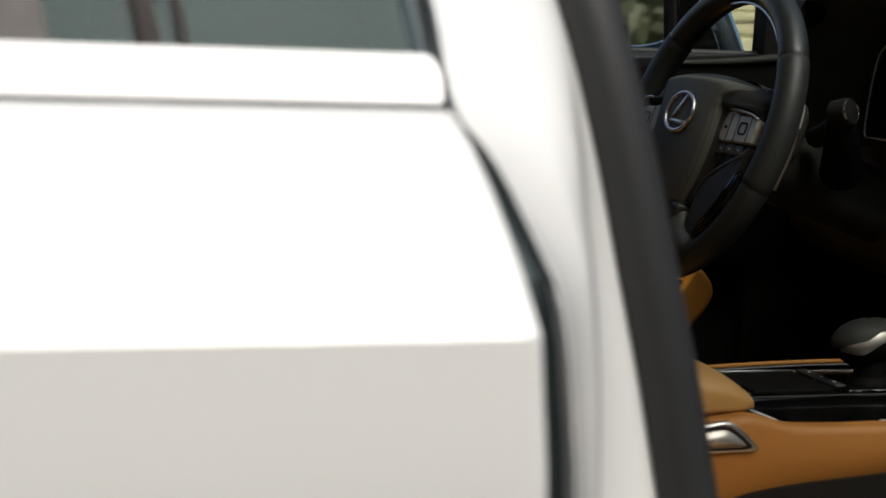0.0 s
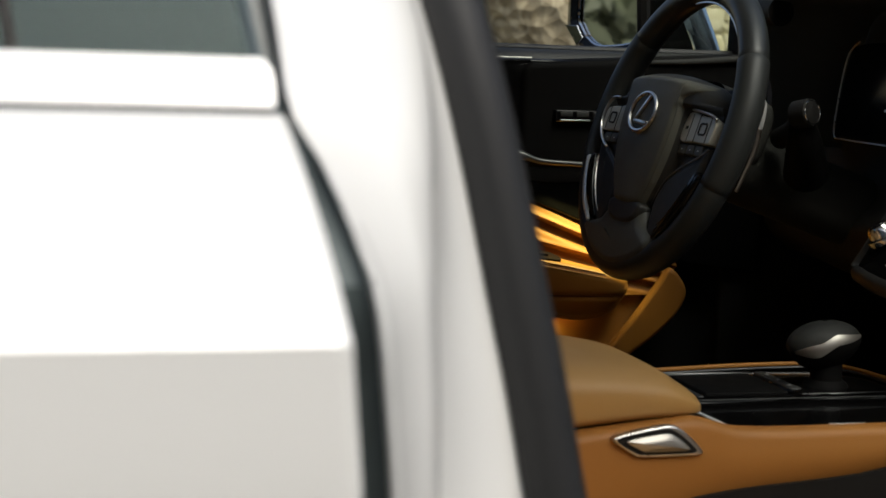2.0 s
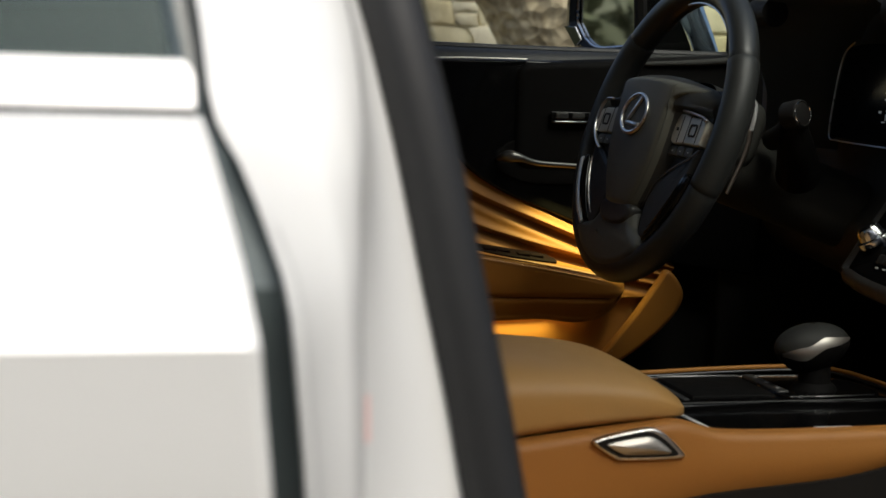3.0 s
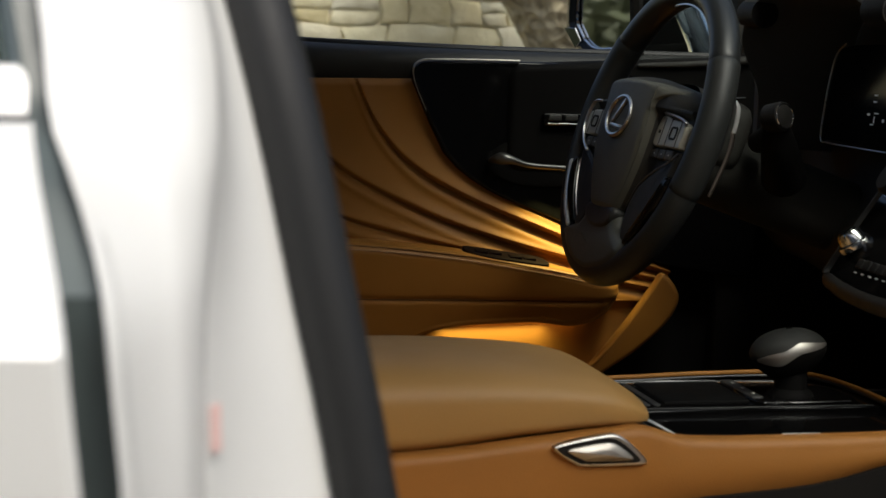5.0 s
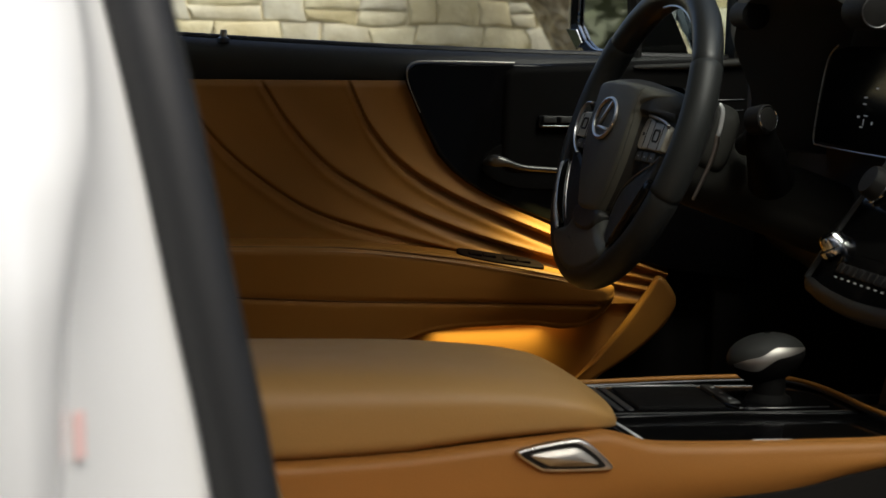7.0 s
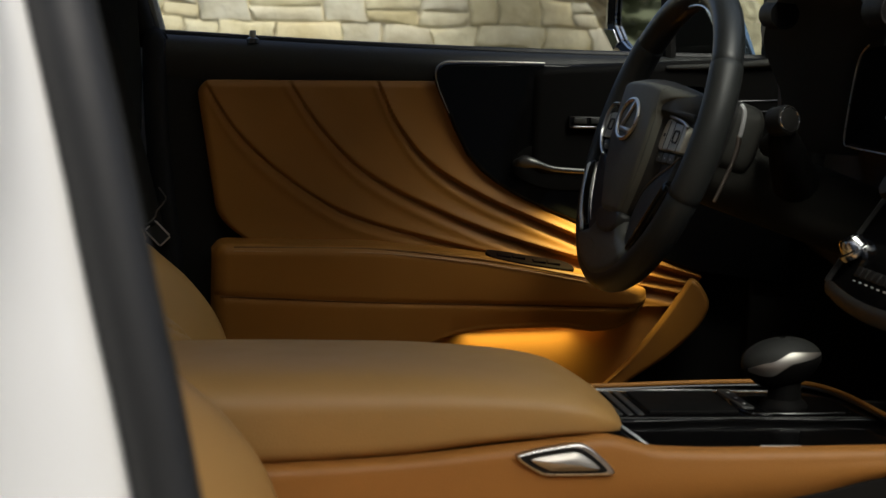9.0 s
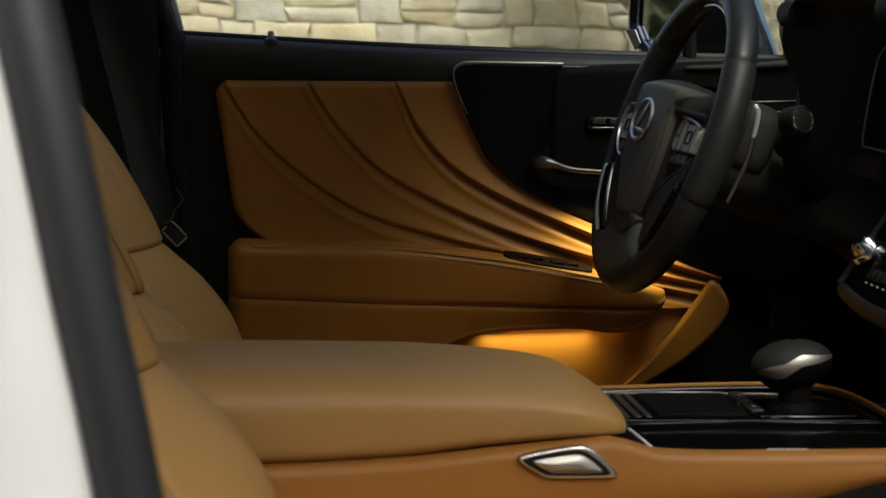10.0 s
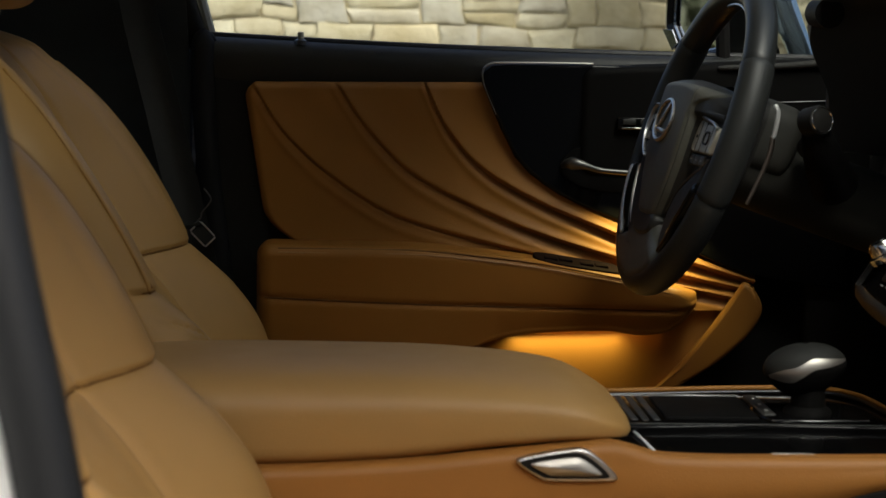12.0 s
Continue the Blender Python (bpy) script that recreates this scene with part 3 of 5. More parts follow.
# ---- front passenger door, swung open beside the camera ----
open_door = thing("passenger_door", (0.62, -0.90, 0.30), "open white front passenger door with black trim", "car door")
DOOR_WAY = Vector((0.10, -0.995, 0))
DOOR_IN = Vector((-0.995, -0.10, 0))


def on_open_door(a, w, z):
    return Vector((0.62, -0.90, 0)) + DOOR_WAY * a + DOOR_IN * w + Vector((0, 0, z))


part("door_skin", sheet(lambda u, v: on_open_door(1.12 * u, -0.10 + 0.05 * v * v, 0.30 + 0.64 * v), 16, 16, DOOR_IN * 0.03), PAINT, open_door)
part("inner_trim", sheet(lambda u, v: on_open_door(0.02 + 1.08 * u, 0.04 - 0.02 * math.sin(math.pi * v), 0.30 + 0.64 * v), 16, 16, DOOR_IN * -0.06), BLACK, open_door, "black inner trim")
part("armrest", tube([on_open_door(0.2, 0.06, 0.66), on_open_door(0.6, 0.07, 0.68), on_open_door(1.0, 0.06, 0.69)], 0.05, 0.03, 12), TAN, open_door, "tan leather armrest")
part("window_frame", tube([on_open_door(0.0, 0, 0.94), on_open_door(0.35, 0.08, 1.20), on_open_door(0.62, 0.12, 1.30), on_open_door(1.0, 0.12, 1.31), on_open_door(1.12, 0.02, 0.94)], 0.02, 0.02, 10), BLACK, open_door)
part("window_pane", sheet(lambda u, v: on_open_door(0.05 + 1.04 * u + (0.30 * v * (1 - u)), 0.0 + 0.10 * v, 0.94 + 0.35 * v * min(1, 0.25 + 1.6 * u)), 6, 6, DOOR_IN * 0.004), PRIVACY, open_door)

# ---- driver's door ----
door = thing("driver_door", (-0.2, 0.78, 0.25), "closed driver's door trimmed in pleated tan leather", "car door")
sill_z = spline((-0.62, 0.966), (-0.265, 0.955), (0.011, 0.952), (0.34, 0.952))


def sill(u, v):
    x = -0.612 + 0.967 * u
    top = sill_z(x)
    a = math.pi / 2 * min(1.0, v / 0.45)
    if v < 0.45:
        return Vector((x, 0.745 - 0.024 * math.sin(a), top - 0.024 * (1 - math.cos(a))))
    t = (v - 0.45) / 0.55
    return Vector((x, 0.721 + 0.016 * t * t, top - 0.024 - 0.045 * t))


part("window_sill", sheet(sill, 40, 16, (0, 0.05, 0)), SILL, door, "black padded window sill")
part("window_seal", tube([(x, 0.752, sill_z(x) + 0.001) for x in np.linspace(-0.60, 0.33, 12)], 0.006, 0.005, 8), SEAL, door)
part("outer_skin", sheet(lambda u, v: Vector((-0.68 + 1.12 * u, 0.84 + 0.06 * math.sin(math.pi * (0.15 + 0.7 * v)), 0.28 + 0.67 * v)), 10, 10, (0, -0.02, 0)), PAINT, door)
part("inner_panel", sheet(lambda u, v: Vector((-0.615 + 0.97 * u, 0.728 + 0.004 * math.sin(9 * u), 0.27 + 0.645 * v)), 20, 14, (0, 0.03, 0)), BLACK, door, "black door trim backing")

seam_a = spline((-0.56, 0.94), (-0.538, 0.901), (-0.493, 0.833), (-0.434, 0.779), (-0.34, 0.722), (-0.237, 0.692), (-0.142, 0.670), (0.0, 0.640), (0.12, 0.617))
seam_b = spline((-0.45, 0.95), (-0.424, 0.905), (-0.381, 0.842), (-0.318, 0.781), (-0.223, 0.732), (-0.135, 0.698), (-0.035, 0.669), (0.07, 0.643), (0.14, 0.629))
seam_c = spline((-0.325, 0.955), (-0.306, 0.913), (-0.272, 0.844), (-0.224, 0.791), (-0.152, 0.749), (-0.036, 0.702), (0.07, 0.663), (0.15, 0.641))
seam_d = spline((-0.30, 1.05), (-0.226, 0.945), (-0.19, 0.85), (-0.13, 0.785), (-0.033, 0.735), (0.07, 0.690), (0.15, 0.658))
pleat_depth = spline((-0.55, 0.0045), (-0.30, 0.0065), (-0.12, 0.017), (0.0, 0.023), (0.15, 0.023))


def pleats(u, v):
    left = -0.550 + 0.05 * (1 - v) + 0.016 * max(0.0, (v - 0.93) / 0.07) ** 2
    left += min(0.05, 16 * max(0.0, 0.135 - 0.305 * v) ** 2)
    x = left + (0.165 - left) * u
    top = 0.905 + 0.012 * u
    z = 0.60 + (top - 0.60) * v
    lows = [-1.0, seam_a(x), seam_b(x), seam_c(x), seam_d(x)]
    y = 0.706
    a = pleat_depth(x)
    for i in range(4):
        lo, hi = lows[i], lows[i + 1]
        if i == 0:
            lo = min(0.655, hi - 0.04)
        w = max(hi - lo, 0.012)
        w = min(w, 0.075)
        if z >= lows[i] or i == 0:
            d = z - lo
            lip = a * max(0.0, 1 - d / w) ** 2.0
            crease = 0.0014 * math.exp(-((d - 0.001) / 0.004) ** 2)
            rise = step(0.0, 0.008, d)
            below = lows[i + 1] - z - 0.014
            puff = min(0.004, 0.24 * a) * math.exp(-(below / 0.007) ** 2)
            y_i = 0.706 - lip * rise - puff + (crease if i else 0)
            y = y_i
    rim = min(u * 0.7, (1 - v) * 0.31) / 0.010
    if rim < 1:
        y += 0.008 * (1 - rim) ** 2
    return Vector((x, y, z))


part("pleated_insert", sheet(pleats, 300, 190, (0, 0.018, 0)), TAN, door, "tan leather insert with fanned pleats")


trim_low = spline((-0.226, 0.915), (-0.211, 0.877), (-0.17, 0.800), (-0.105, 0.754), (-0.033, 0.725), (0.06, 0.688), (0.16, 0.650), (0.30, 0.63))
xs = list(np.linspace(-0.219, 0.30, 26))
trim_outline = [(x, trim_low(x)) for x in xs] + [(0.30, 0.936), (0.10, 0.937), (-0.08, 0.938), (-0.19, 0.937), (-0.213, 0.935), (-0.2235, 0.926), (-0.2265, 0.915)]
M_DOOR = axes((0, 0.709, 0), (1, 0, 0), (0, 0, 1))
part("gloss_trim", plate(trim_outline, M_DOOR, 0.016, 0.004), GLOSS, door, "glossy black door trim")
chrome_line = curve([(-0.205, 0.692, 0.868), (-0.2215, 0.6915, 0.905), (-0.2245, 0.6915, 0.926), (-0.214, 0.6915, 0.9365), (-0.19, 0.6915, 0.9385), (-0.12, 0.6915, 0.9393), (-0.074, 0.6915, 0.9393)], 8)
part("chrome_line", tube(chrome_line, 0.0014, 0.0016, 8, up=(0, 1, 0), taper=lambda t: 0.35 + 0.65 * step(0.1, 0.4, t)), BAND, door, "thin chrome line round the trim")


def upper_pad(u, v):
    x, z = -0.0905 + 0.405 * u, 0.785 + 0.150 * v + (0.022 * u) * v
    top = 0.935 + 0.022 * u
    px, pz, r = x + 0.0905, min(z - 0.785, top - z), 0.022
    if px < r and pz < r:
        d = r - math.hypot(r - px, r - pz)
    else:
        d = min(px, pz)
    k = min(1.0, max(0.0, d / 0.012))
    return Vector((x, 0.700 - 0.015 * math.sqrt(1 - (1 - k) ** 2) + (0.004 if d <= 0 else 0), z))


part("upper_pad", sheet(upper_pad, 110, 60, (0, 0.012, 0)), PAD, door, "black padded upper trim")
part("corner_pad", tube(curve([(0.10, 0.684, 0.9375), (0.18, 0.683, 0.9415), (0.25, 0.683, 0.9480), (0.32, 0.684, 0.9560)], 6), 0.0065, 0.0075, 12, up=(0, 1, 0), taper=lambda t: 0.5 + 0.6 * t), DASH, door, "charcoal padded corner by the mirror")
for z in (0.8925, 0.8775):
    part("vent_line", tube([(0.165, 0.6838, z - 0.001), (0.262, 0.6838, z + 0.0035)], 0.0006, 0.0008, 6), DULL, door, "thin dull metal line")
# latch lever in its recess, lock switches
part("door_lever", tube(curve([(-0.112, 0.688, 0.800), (-0.104, 0.674, 0.804), (-0.088, 0.666, 0.803), (-0.062, 0.665, 0.796), (-0.02, 0.667, 0.793), (0.04, 0.672, 0.790)], 6), 0.0045, 0.0050, 12, taper=lambda t: 0.75 + 1.0 * math.exp(-((t - 0.26) / 0.16) ** 2)), LEVER, door, "satin metal door lever")
part("lever_cup", plate(curve([(-0.115, 0.79), (-0.09, 0.825), (-0.02, 0.815), (0.05, 0.80), (0.04, 0.77), (-0.06, 0.765)], 5, True), axes((0, 0.694, 0), (1, 0, 0), (0, 0, 1)), 0.003, 0.001), PAD, door)
sw = part("lock_switch", box(-0.040, 0.035, 0.676, 0.686, 0.851, 0.868, 0.002), GLOSS, door, "black lock switch with bright strip")
part("switch_strip", box(-0.034, 0.012, 0.6745, 0.6765, 0.8520, 0.8545, 0.0006), CHROME, sw)
for k in range(3):
    part("switch_key", box(-0.033 + 0.024 * k, -0.015 + 0.024 * k, 0.6735, 0.677, 0.858, 0.866, 0.0012), DARK_GREY, sw)
# lock pin
pin = part("lock_pin", lathe([(0.0, 0.028), (0.0035, 0.0278), (0.0048, 0.025), (0.0042, 0.016), (0.0040, 0.0)], pose(-0.473, 0.737, 0.9455)), BUTTON, door, "lock pin standing out of the sill")
part("pin_collar", lathe([(0.0, 0.004), (0.005, 0.0038), (0.0085, 0.002), (0.009, -0.004)], pose(-0.473, 0.735, 0.9600)), DULL, pin)

arm_top = spline((-0.53, 0.690), (-0.342, 0.690), (-0.189, 0.679), (-0.045, 0.657), (0.07, 0.634))
arm_low = spline((-0.53, 0.44), (-0.32, 0.50), (-0.235, 0.545), (-0.19, 0.562), (-0.14, 0.570), (-0.045, 0.5745), (0.0, 0.5700), (0.028, 0.5735), (0.075, 0.598))
arm_seam = spline((-0.53, 0.620), (-0.187, 0.609), (0.07, 0.607))


def armrest(u, v):
    x = -0.527 + 0.607 * u
    end = max(0.0, (x - 0.030) / 0.050)
    k = math.sqrt(max(0.0, 1 - end * end))
    t, b = arm_top(x), arm_low(x)
    mid, h = (t + b) / 2 + 0.006 * (1 - k), (t - b) / 2 * (0.30 + 0.70 * k)
    t, b = mid + h, mid - h
    e2 = max(0.0, 1 - (x + 0.527) / 0.022)
    round_end = 0.62 + 0.38 * math.sqrt(max(0.0, 1 - e2 * e2))
    t -= 0.010 * e2 ** 2.5
    face = 0.712 - (0.080 + 0.002 * math.sin(12 * x)) * (0.30 + 0.70 * k) * round_end
    r = min(0.014, h * 0.8)
    lean = 0.032 * min(1.0, h / 0.06) * k
    if v < 0.2:
        y, z = 0.712 + (face + r - 0.712) * v / 0.2, t
    elif v < 0.4:
        a = (v - 0.2) / 0.2 * math.pi / 2
        y, z = face + r - r * math.sin(a), t - r + r * math.cos(a)
    elif v < 0.85:
        f = (v - 0.4) / 0.45
        y, z = face - 0.004 * math.sin(math.pi * f) + lean * f, t - r - (t - b - 1.6 * r) * f
    elif v < 0.94:
        a = (v - 0.85) / 0.09 * math.pi / 2
        y, z = face + lean + 0.6 * r * (1 - math.cos(a)), b + 0.6 * r - 0.6 * r * math.sin(a)
    else:
        y, z = face + lean + 0.6 * r + (0.712 - face - lean - 0.6 * r) * (v - 0.94) / 0.06, b
    z -= 0.004 * max(0, 1 - (x + 0.527) / 0.014) ** 2 * (1 if v < 0.5 else -1)
    if 0.4 <= v < 0.85:
        d = z - arm_seam(x)
        y += 0.0035 * math.exp(-(d / 0.004) ** 2)
    return Vector((x, y, z))


arm = part("armrest", sheet(armrest, 170, 130), TAN, door, "tan leather door armrest")
part("seam_line", tube([(x, 0.6312 - 0.002 * math.sin(12 * x) + 0.032 * min(1.0, max(0.0, (arm_top(x) - 0.014 - arm_seam(x)) / (arm_top(x) - arm_low(x) - 0.0224))) * min(1.0, (arm_top(x) - arm_low(x)) / 0.12), arm_seam(x)) for x in np.linspace(-0.515, 0.045, 60)], 0.0011, 0.0010, 8), TAN_SEAM, arm, "dark seam along the armrest")
part("stitch_line", tube([(x, 0.6360, arm_top(x) - 0.0035) for x in np.linspace(-0.497, 0.03, 40)], 0.0011, 0.0011, 6), TAN_SEAM, arm, "stitched seam")
part("stitch_line", tube([(x, 0.6322, arm_top(x) - 0.0085) for x in np.linspace(-0.497, 0.03, 40)], 0.0009, 0.0009, 6), THREAD, arm)
M_SW = axes((-0.088, 0.672, arm_top(-0.088) + 0.0005), (0.112, -0.002, -0.0170), (0, 1, 0.13))
swp = part("window_switch_panel", plate(curve([(-0.060, -0.020), (-0.064, 0.0), (-0.055, 0.018), (0.0, 0.022), (0.050, 0.020), (0.056, -0.020), (0.0, -0.030), (-0.045, -0.029)], 5, True), M_SW, 0.0045, 0.0012), SWITCHES, door, "glossy black window switch panel")
for k in range(4):
    part("window_switch", box(-0.009, 0.009, -0.008, 0.008, 0.0, 0.005, 0.0015), SWITCHES, swp).matrix_basis = M_SW @ pose(-0.040 + 0.021 * k + (0.008 if k > 1 else 0), -0.008 + 0.004 * (k % 2), 0.0025, 0, -7, 0)


def pocket(u, v):
    z = 0.30 + 0.345 * v
    x = -0.36 + (0.36 + min(0.15, max(-0.01, 0.025 + (z - 0.44) * 0.75))) * u
    return Vector((x, 0.708 - 0.014 * step(0.62, 0.30, z) + 0.004 * math.sin(5 * x), z))


part("door_pocket", sheet(pocket, 30, 30, (0, 0.012, 0)), TAN, door, "tan leather lower door panel")
flap = curve([(0.152, 0.642), (0.172, 0.622), (0.176, 0.600), (0.160, 0.570), (0.120, 0.530), (0.070, 0.494), (0.0, 0.44), (-0.02, 0.44), (0.045, 0.500), (0.098, 0.565), (0.135, 0.620)], 5, True)
part("front_flap", plate(flap, axes((0, 0.722, 0), (1, -0.22, 0), (0, 0, 1)), 0.020, 0.006), TAN, door, "tan leather front edge of the door")
led = part("ambient_light", tube([(x, 0.7030, trim_low(x) + 0.006) for x in np.linspace(0.05, 0.13, 12)], 0.002, 0.002, 6), AMBER, door, "amber light strip under the trim")
part("ambient_light", tube([(x, 0.690, arm_low(x) - 0.001) for x in np.linspace(-0.14, 0.02, 8)], 0.002, 0.002, 6), AMBER, door, "amber light strip under the armrest")


def strip_lamp(name, p, q, aim, power, width=0.006, spread=115):
    p, q = Vector(p), Vector(q)
    lamp = new(name, bpy.data.lights.new(name, "AREA"))
    lamp.data.shape = "RECTANGLE"
    lamp.data.size, lamp.data.size_y = (q - p).length, width
    lamp.data.energy = power
    lamp.data.spread = radians(spread)
    lamp.data.color = (1.0, 0.83, 0.29)
    w = -Vector(aim).normalized()
    u = (q - p).normalized()
    v = w.cross(u).normalized()
    lamp.matrix_world = Matrix.Translation((p + q) / 2) @ Matrix((u, v, u.cross(v))).transposed().to_4x4()
    return lamp


strip_lamp("door_light", (-0.04, 0.672, 0.758), (0.10, 0.672, 0.712), (-0.18, 0.04, -1), 0.26, 0.004, 115)
strip_lamp("pocket_light", (-0.175, 0.690, 0.5625), (-0.02, 0.690, 0.5685), (-0.05, 0.22, -1), 0.10, 0.006, 130)

# ---- exterior mirror and front corner of the far window ----
mirror = thing("wing_mirror", (0.16, 0.82, 0.95), "white wing mirror with dark bezel and bright edge", "car mirror")
M_GL = axes((0.0905, 0.925, 1.035), (0.36, -0.93, 0), (0, 0, 1))
shape = curve([(-0.012, -0.078), (0.03, -0.092), (0.14, -0.080), (0.165, -0.04), (0.165, 0.05), (0.13, 0.085), (0.0, 0.09), (-0.038, 0.06), (-0.042, 0.0), (-0.0425, -0.036), (-0.041, -0.047), (-0.030, -0.060), (-0.018, -0.073)], 5, True)
part("mirror_glass", plate([(0.068 + (p.x - 0.068) * 0.75, p.y * 0.84) for p in shape], M_GL @ pose(0, 0, -0.006), 0.003, 0.0008), MIRROR, mirror)


def bezel(u, v):
    """The broad bezel: out from the glass, over a rounded lip and back to the housing."""
    p = shape[int(round(u * len(shape))) % len(shape)]
    k, w = ((0.74, -0.004), (0.77, 0.003), (0.88, 0.007), (0.97, 0.003), (1.0, -0.012))[int(round(v * 4))]
    return M_GL @ Vector((0.068 + (p.x - 0.068) * k, p.y * (k + 0.09 * (1 - k) / 0.26), w))


part("bezel", sheet(bezel, len(shape), 4), GLOSS, mirror, "broad glossy black bezel")
part("lower_facet", plate(curve([(-0.0405, -0.046), (-0.012, -0.046), (0.003, -0.066), (-0.011, -0.0775)], 1, True), M_GL @ pose(0, 0, 0.0055), 0.0022, 0.0015), DARK_CHROME, mirror, "polished lower corner of the bezel")
part("bright_edge", tube([M_GL @ Vector((0.068 + (p.x - 0.068) * 0.75, p.y * 0.84, 0.001)) for p in shape], 0.002, 0.002, 6, closed=True), CHROME, mirror)


def housing(u, v):
    p = shape[int(round(u * (len(shape) - 0))) % len(shape)]
    s = math.cos(v * math.pi / 2) ** 0.6
    return M_GL @ Vector((0.068 + (p.x - 0.068) * (0.25 + 0.75 * s), p.y * (0.25 + 0.75 * s) - 0.01 * v, -0.008 - 0.085 * v))


part("housing", sheet(housing, len(shape), 10), PAINT, mirror, "white painted mirror housing")
part("mirror_arm", tube(curve([(0.258, 0.805, 0.925), (0.238, 0.805, 0.972), (0.212, 0.815, 1.035), (0.190, 0.83, 1.12)], 8), 0.025, 0.02, 16, taper=lambda t: 0.75 + 0.5 * t), SKY_TINTED, mirror, "white mirror arm with the sky's blue put into its colour")
part("sail_panel", plate([(0.122, 0.945), (0.205, 0.945), (0.198, 0.968), (0.180, 1.005), (0.166, 1.03), (0.150, 1.10), (0.112, 1.10)], axes((0, 0.766, 0), (1, 0, 0), (0, 0, 1)), 0.008, 0.002), PAD, mirror, "black sail panel behind the window")
part("mirror_foot", box(0.16, 0.26, 0.79, 0.86, 0.905, 0.945, 0.012), BLACK, mirror)
part("window_strip", tube([(0.118, 0.748, 0.945), (0.110, 0.742, 1.04), (0.07, 0.70, 1.28)], 0.010, 0.012, 8, up=(0, 1, 0)), BLACK, door, "black window divider")
part("far_front_corner", sheet(lambda u, v: Vector((0.262 + 0.20 * u - 0.02 * v, 0.735 - 0.06 * v, 0.90 + 0.40 * v)), 6, 10, (0, 0.04, 0)), BLACK, car)
quarter = part("quarter_pane", sheet(lambda u, v: Vector((0.125 + 0.14 * u, 0.752 - 0.05 * v, 0.95 + 0.33 * v)), 3, 5, (0, 0.003, 0)), CLEAR, door)
quarter.visible_shadow = False

# ---- steering wheel ----
M_W = axes((-0.0103, 0.3707, 0.8658), (0.0524, -0.9986, 0), (0.316, 0.0, 0.949))
wheel = thing("steering_wheel", (-0.0103, 0.3707, 0.8658), "black leather steering wheel with silver spoke switches", "steering wheel")


def on_wheel(u, v, w=0.0):
    return M_W @ Vector((u, v, w))


def arc(a0, a1, n, r=0.1815, w=-0.012):
    return [on_wheel(r * math.cos(radians(a0 + (a1 - a0) * i / n)), r * math.sin(radians(a0 + (a1 - a0) * i / n)), w) for i in range(n + 1)]


W_UP = M_W.to_3x3() @ Vector((0, 0, 1))
part("rim_top", tube(arc(30.5, 141.5, 40), 0.0176, 0.0182, 20, up=W_UP), RIM_TOP, wheel, "smooth dark leather upper rim")
part("rim_grip", tube(arc(-20, 30, 22), 0.0188, 0.0192, 20, up=W_UP), BLACK_LEATHER, wheel, "black leather rim grip")
part("rim_grip", tube(arc(142, 200, 22), 0.0188, 0.0192, 20, up=W_UP), BLACK_LEATHER, wheel, "black leather rim grip")
part("rim_bottom", tube(arc(200.5, 339.5, 46), 0.0178, 0.0186, 20, up=W_UP), BLACK_LEATHER, wheel, "black leather lower rim")
part("rim_inlay", tube(arc(35, 100, 24, 0.1635, -0.006), 0.0016, 0.0016, 6, up=W_UP), SATIN, wheel)
bag_half = spline((-0.110, 0.036), (-0.085, 0.050), (-0.070, 0.058), (-0.030, 0.0715), (0.0, 0.0745), (0.066, 0.0740))
bag_lift = spline((-0.11, 0.009), (-0.05, 0.0165), (0.0, 0.0210), (0.06, 0.0230))
cover_half = spline((-0.112, 0.030), (-0.095, 0.048), (-0.060, 0.105), (-0.03, 0.148), (0.03, 0.150))


def hub_lift(u, v):
    """The height of the hub's moulded cover over the wheel's plane."""
    a, c = abs(u), bag_half(v)
    crown = 0.0065 * min(1.0, a / c) ** 3.0
    side = -0.004 + (0.018 - 0.014 * max(0.0, a - c) / 0.085) * step(0.019, 0.027, v)
    k = step(c - 0.010, c + 0.016, a)
    w = (bag_lift(v) + 0.002 - crown) * (1 - k) + side * k
    if v > 0.03:
        d = 1 - math.sqrt(((v - 0.03) / 0.036) ** 2 + (a / 0.152) ** 2)
        w -= 0.024 * (1 - min(1.0, max(0.0, d) / 0.38)) ** 2
    if v < -0.098:
        w -= 0.010 * ((-0.098 - v) / 0.012) ** 2
    return w


def hub_cover(i, j):
    v = -0.110 + 0.176 * j
    half = cover_half(v) if v <= 0.03 else 0.15 * math.sqrt(max(0.0, 1 - ((v - 0.03) / 0.036) ** 2))
    u = (2 * i - 1) * max(half, 0.002)
    return on_wheel(u, v, hub_lift(u, v))


part("hub_cover", sheet(hub_cover, 150, 120, W_UP * -0.018), HUB, wheel, "black moulded hub surround", smooth=70)


def airbag(i, j):
    """The padded cover: broad at the top, tapering to the lower spoke, its edge rolled in."""
    v = -0.108 + 0.164 * j
    half = (bag_half(v) + 0.001) * (1.0 + 0.45 * step(0.030, 0.054, v))
    a = 2 * i - 1
    u = a * half
    roll = max(0.0, (abs(a) - 0.90) / 0.10)
    return on_wheel(u, v, hub_lift(u, v) + 0.0035 - 0.0050 * roll ** 2 - 0.003 * max(0.0, (j - 0.96) / 0.04) ** 2)


